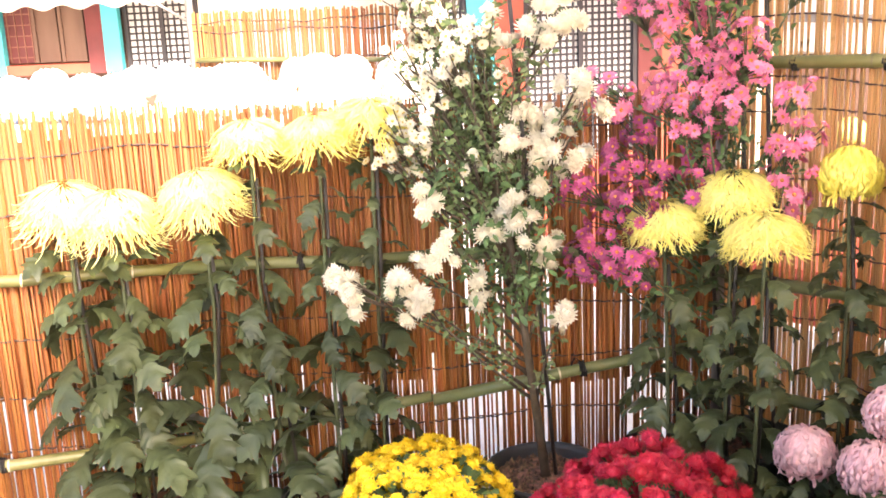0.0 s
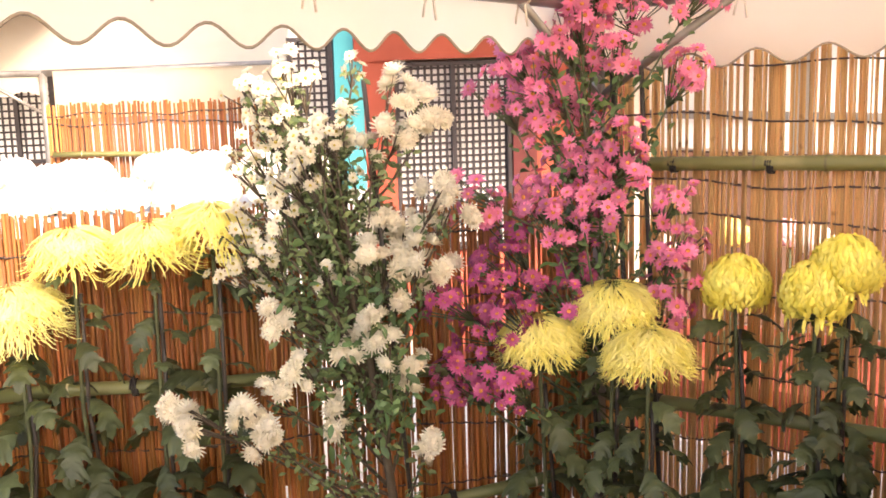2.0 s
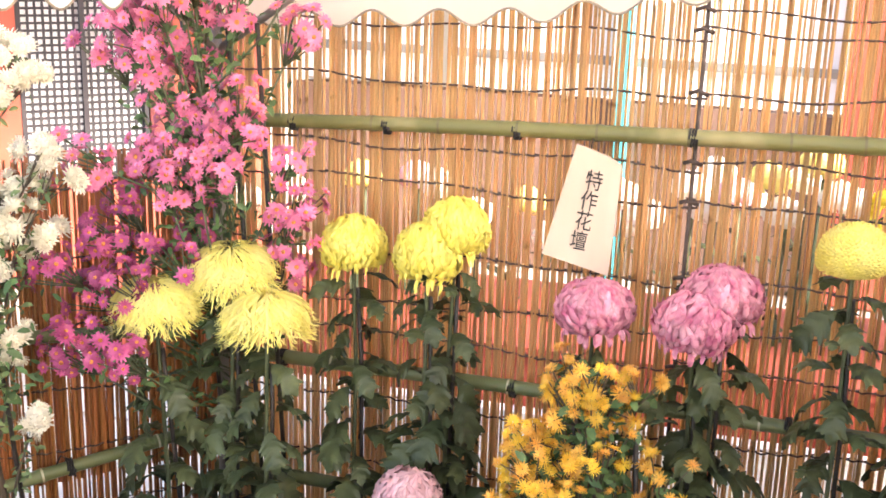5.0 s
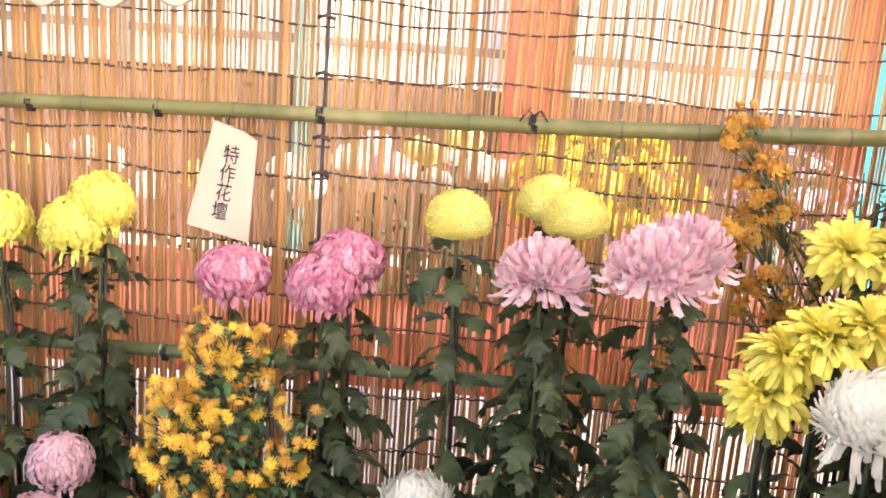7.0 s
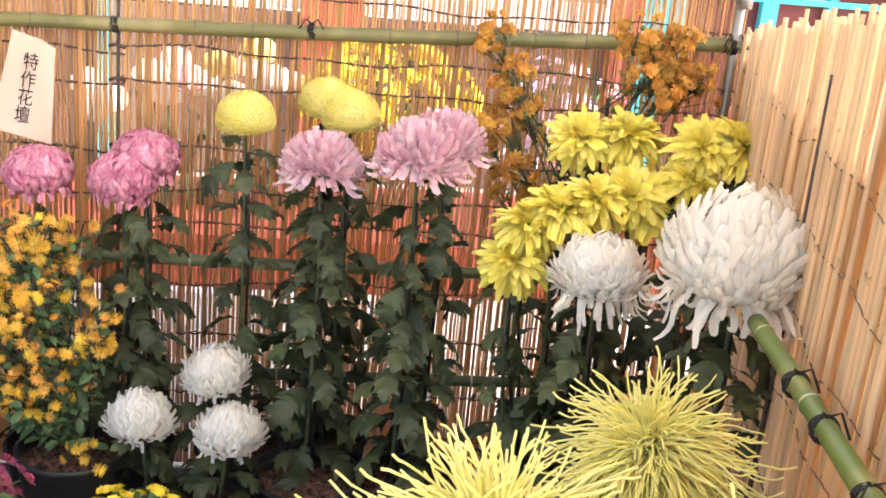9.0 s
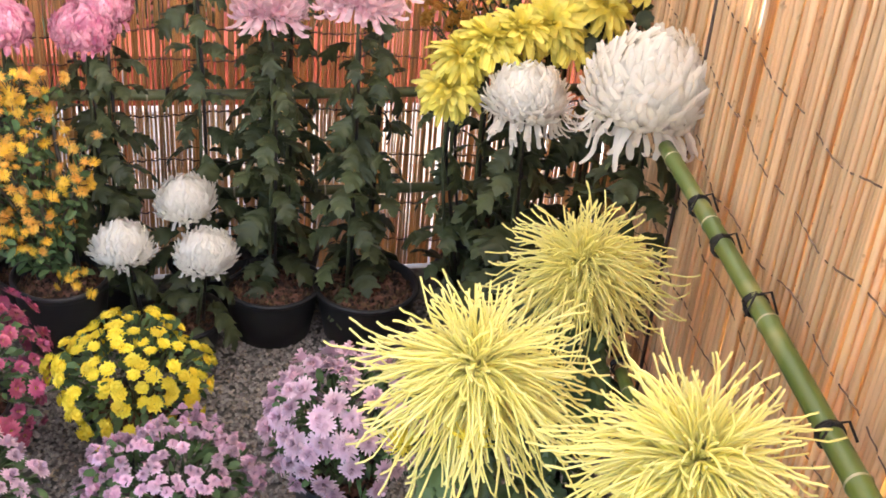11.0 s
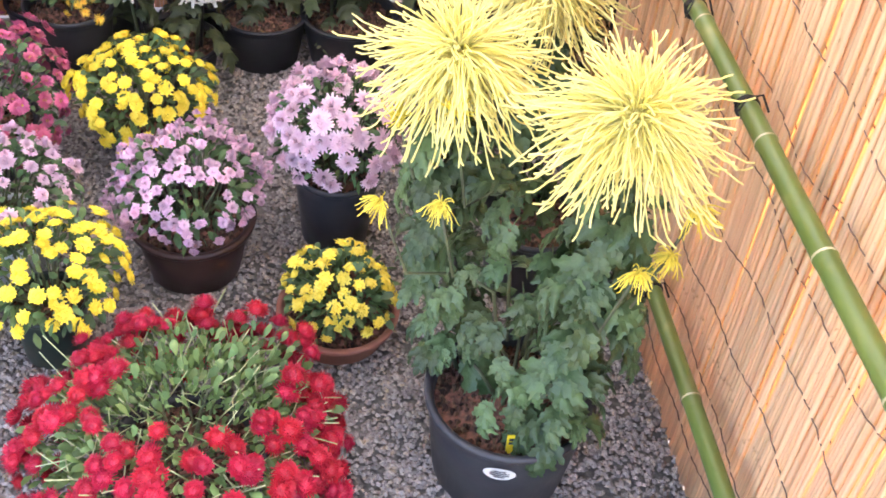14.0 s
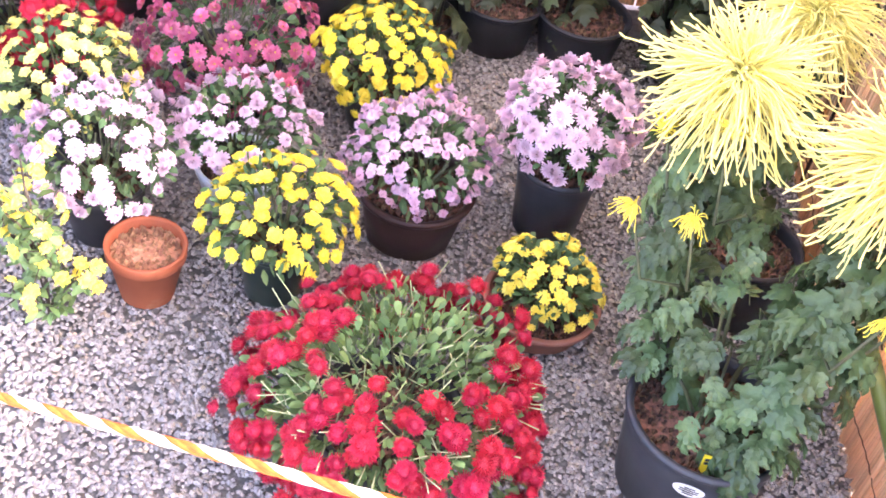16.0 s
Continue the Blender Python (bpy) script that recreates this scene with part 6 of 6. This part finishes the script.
PINK_TIPS = [(-1.26, 2.32, 1.36), (-1.09, 2.35, 1.35), (-1.20, 2.33, 1.33), (-1.28, 2.25, 1.32), (-1.31, 2.26, 1.29), (-1.38, 2.18, 1.26), (-1.32, 2.19, 1.27), (-1.35, 2.17, 1.23), (-1.43, 2.21, 1.18), (-1.37, 2.21, 1.17), (-1.34, 2.29, 1.19), (-1.28, 2.31, 1.26), (-1.22, 2.29, 1.26), (-1.30, 2.32, 1.14), (-1.34, 2.24, 1.10), (-1.32, 2.27, 1.05), (-1.25, 2.25, 1.04), (-1.20, 2.26, 1.08), (-1.19, 2.25, 1.04), (-1.26, 2.21, 0.99), (-1.36, 2.22, 0.99), (-1.43, 2.11, 0.99), (-1.30, 2.17, 0.95), (-1.29, 2.27, 0.92), (-1.21, 2.22, 0.97), (-1.11, 2.34, 1.21), (-1.12, 2.31, 0.97), (-1.10, 2.33, 0.89), (-1.11, 2.30, 0.85), (-1.14, 2.33, 0.78)]
MAUVE_TIPS = [(-1.40, 2.20, 0.90), (-1.41, 2.15, 0.85), (-1.36, 2.19, 0.82), (-1.30, 2.19, 0.79), (-1.46, 2.15, 0.74), (-1.36, 2.12, 0.77), (-1.47, 2.07, 0.65), (-1.42, 2.10, 0.68), (-1.33, 2.06, 0.65), (-1.48, 2.06, 0.81), (-1.30, 2.27, 0.87)]


def tipped(tips, meshes):
    return [(*p, meshes) for p in tips]


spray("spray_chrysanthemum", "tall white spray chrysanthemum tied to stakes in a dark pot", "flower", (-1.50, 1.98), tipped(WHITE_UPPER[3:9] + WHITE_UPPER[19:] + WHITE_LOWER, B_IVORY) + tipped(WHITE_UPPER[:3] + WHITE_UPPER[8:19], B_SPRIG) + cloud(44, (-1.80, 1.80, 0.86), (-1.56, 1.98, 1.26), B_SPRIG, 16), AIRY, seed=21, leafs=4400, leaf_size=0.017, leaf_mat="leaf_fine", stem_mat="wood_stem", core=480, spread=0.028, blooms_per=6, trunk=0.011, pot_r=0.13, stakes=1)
spray("spray_chrysanthemum", "tall pink and mauve spray chrysanthemum before the screen corner", "flower", (-1.22, 2.36), tipped(PINK_TIPS, B_HOT) + tipped(MAUVE_TIPS, B_MAUVE), AIRY, seed=22, leafs=1500, leaf_size=0.020, spread=0.042, blooms_per=17, trunk=0.0045, stakes=3, stem_mat="stem")
spray("spray_chrysanthemum", "orange and yellow spray chrysanthemum pyramid in a black pot", "flower", (-0.46, 2.16),
      cloud(36, (-0.64, 2.08, 0.34), (-0.38, 2.24, 0.57), B_ORANGE, 9) + cloud(19, (-0.57, 2.14, 0.54), (-0.43, 2.22, 0.70), B_ORANGE, 10) + cloud(5, (-0.60, 2.10, 0.24), (-0.42, 2.2, 0.34), B_ORANGE, 15), AIRY, seed=23, leafs=1500, leaf_size=0.026, spread=0.038, blooms_per=8, trunk=0.006, pot_h=0.22, pot_r=0.11)
spray("spray_chrysanthemum", "bronze spray chrysanthemum rising above the yellow blooms", "flower", (0.62, 2.34),
      cloud(9, (0.66, 2.34, 1.02), (0.84, 2.42, 1.16), B_BRONZE, 11) + cloud(6, (0.36, 2.36, 0.86), (0.48, 2.42, 1.12), B_BRONZE, 12) + cloud(3, (0.42, 2.34, 0.7), (0.55, 2.4, 0.86), B_BRONZE, 13), AIRY, seed=24, leafs=400, leaf_size=0.014, spread=0.042, blooms_per=15, trunk=0.005, stem_mat="stem")
spray("spray_chrysanthemum", "straggly yellow chrysanthemum drooping over the gravel", "flower", (-0.93, 1.04),
      cloud(16, (-1.03, 0.92, 0.12), (-0.84, 1.12, 0.42), B_BUTTER, 14), AIRY, seed=25, leafs=300, leaf_size=0.03, spread=0.04, blooms_per=3, trunk=0.004, pot_here=False, pot_r=0.08, pot_h=0.0, leaf_mat="leaf_tip", stakes=0)

# ---------------------------------------------------------------- sign and rope
sign = thing("hanging_sign", "pale wooden tag hung from the rail with brushed black characters", "sign", at=(-0.600, 2.418, 0.90))
s = Shape()
outline = ((-0.066, -0.076), (0.057, -0.105), (0.069, 0.098), (0.042, 0.114), (-0.014, 0.132))
s.add([(x, y, z) for y in (-0.004, 0.004) for x, z in outline], [(0, 1, 2, 3, 4), (9, 8, 7, 6, 5)] + [(i, i + 5, (i + 1) % 5 + 5, (i + 1) % 5) for i in range(5)])
part("plate", s, MAT["plaque"], sign, smooth=False)
s = Shape()
s.tube([(0.012, 0.0, 0.105), (0.010, 0.012, 0.13), (0.012, 0.03, 0.15)], 0.0015, 5)
part("cord", s, MAT["cord"], sign)
for i, ch in enumerate("特作花壇"):
    cu = bpy.data.curves.new("character", "FONT")
    cu.body = ch
    cu.size = 0.038
    cu.align_x = cu.align_y = "CENTER"
    cu.extrude = 0.0006
    cu.materials.append(MAT["ink"])
    slant = Matrix.Identity(4)
    slant[0][1] = 0.25
    slant[0][0] = 0.85
    placed("character", cu, sign, pose(0.021 - 0.0070 * i, -0.0052, 0.066 - 0.0375 * i, 90, 0, 0) @ slant)

rope = thing("barrier_rope", "twisted orange and white rope strung along the walkway", "rope")
ra, rb = Vector((-1.85, 0.733, 0.46)), Vector((-0.20, -0.144, 1.155))
for q in range(4):
    s = Shape()
    pts = []
    for i in range(500):
        u = i / 499
        a = u * 190 + q * math.tau / 4
        p = ra.lerp(rb, u)
        pts.append(p + Vector((0.5 * math.cos(a), 0.5 * math.cos(a), math.sin(a))) * 0.0025)
    s.tube(pts, 0.0028, 6)
    part("strand", s, MAT["rope_orange" if q < 2 else "rope_white"], rope)

# ---------------------------------------------------------------- pieces of the near fence, last
g = random.Random(99)
reed_data = []
for i in range(8):
    s = Shape()
    zz, pts, rad = 0.0, [], []
    r = 0.0052 * g.uniform(0.75, 1.2)
    while zz < 1.2:
        pts.append((g.uniform(-.001, .001), g.uniform(-.0015, .0015), zz))
        rad.append(r * g.uniform(0.9, 1.06))
        zz += 0.2
    pts.append((0, 0, 1.2))
    rad.append(r * 0.9)
    s.tube(pts, rad, 7)
    reed_data.append(s.mesh("reed", MAT["reed_near"]))
for a, b in zip(RIGHT, RIGHT[1:]):
    a, b = Vector(a), Vector(b)
    d = (b - a).normalized()
    total, u = (b - a).length, 0.005
    while u < total - 0.003:
        p = a + d * u
        n = Vector((d.y, -d.x)) * g.uniform(-.003, .003)
        placed("reed", g.choice(reed_data), wall_right, pose(p.x + n.x, p.y + n.y, g.uniform(-.01, .02), g.uniform(-.7, .7), g.uniform(-.4, .4), g.uniform(0, 360)) @ Matrix.Diagonal((1, 1, (1.135 + 0.16 * min(1.2, 2.45 - p.y) + g.uniform(-.018, .012)) / 1.2, 1)))
        u += g.uniform(0.0070, 0.0098)
    # Plain sheet added behind the reeds to tone down daylight in the gaps.
    s = Shape()
    o = Vector((d.y, -d.x)) * -0.012
    s.slab(a + o, b + o, 0.002, 0.0, 1.08 if a.y > 2 else 1.27)
    part("backing_mat", s, MAT["reed_far"], wall_right, "plain sheet added behind to dim the gaps", smooth=False)
    for k, z in enumerate((1.06, 0.93, 0.80, 0.66, 0.52, 0.38, 0.24, 0.10)):
        part("twine", twine(b, a, z, 200 + k, 0.013, 0.0014, 0.0086, 0.75), MAT["wire_near"], wall_right)
s = Shape()
s.tube([(0.784, 1.655, 0.05), (0.786, 1.66, 0.5), (0.783, 1.65, 0.9), (0.786, 1.66, 1.18)], 0.004, 6)
part("seam_cord", s, MAT["wire"], wall_right, "dark cord where two blinds meet")
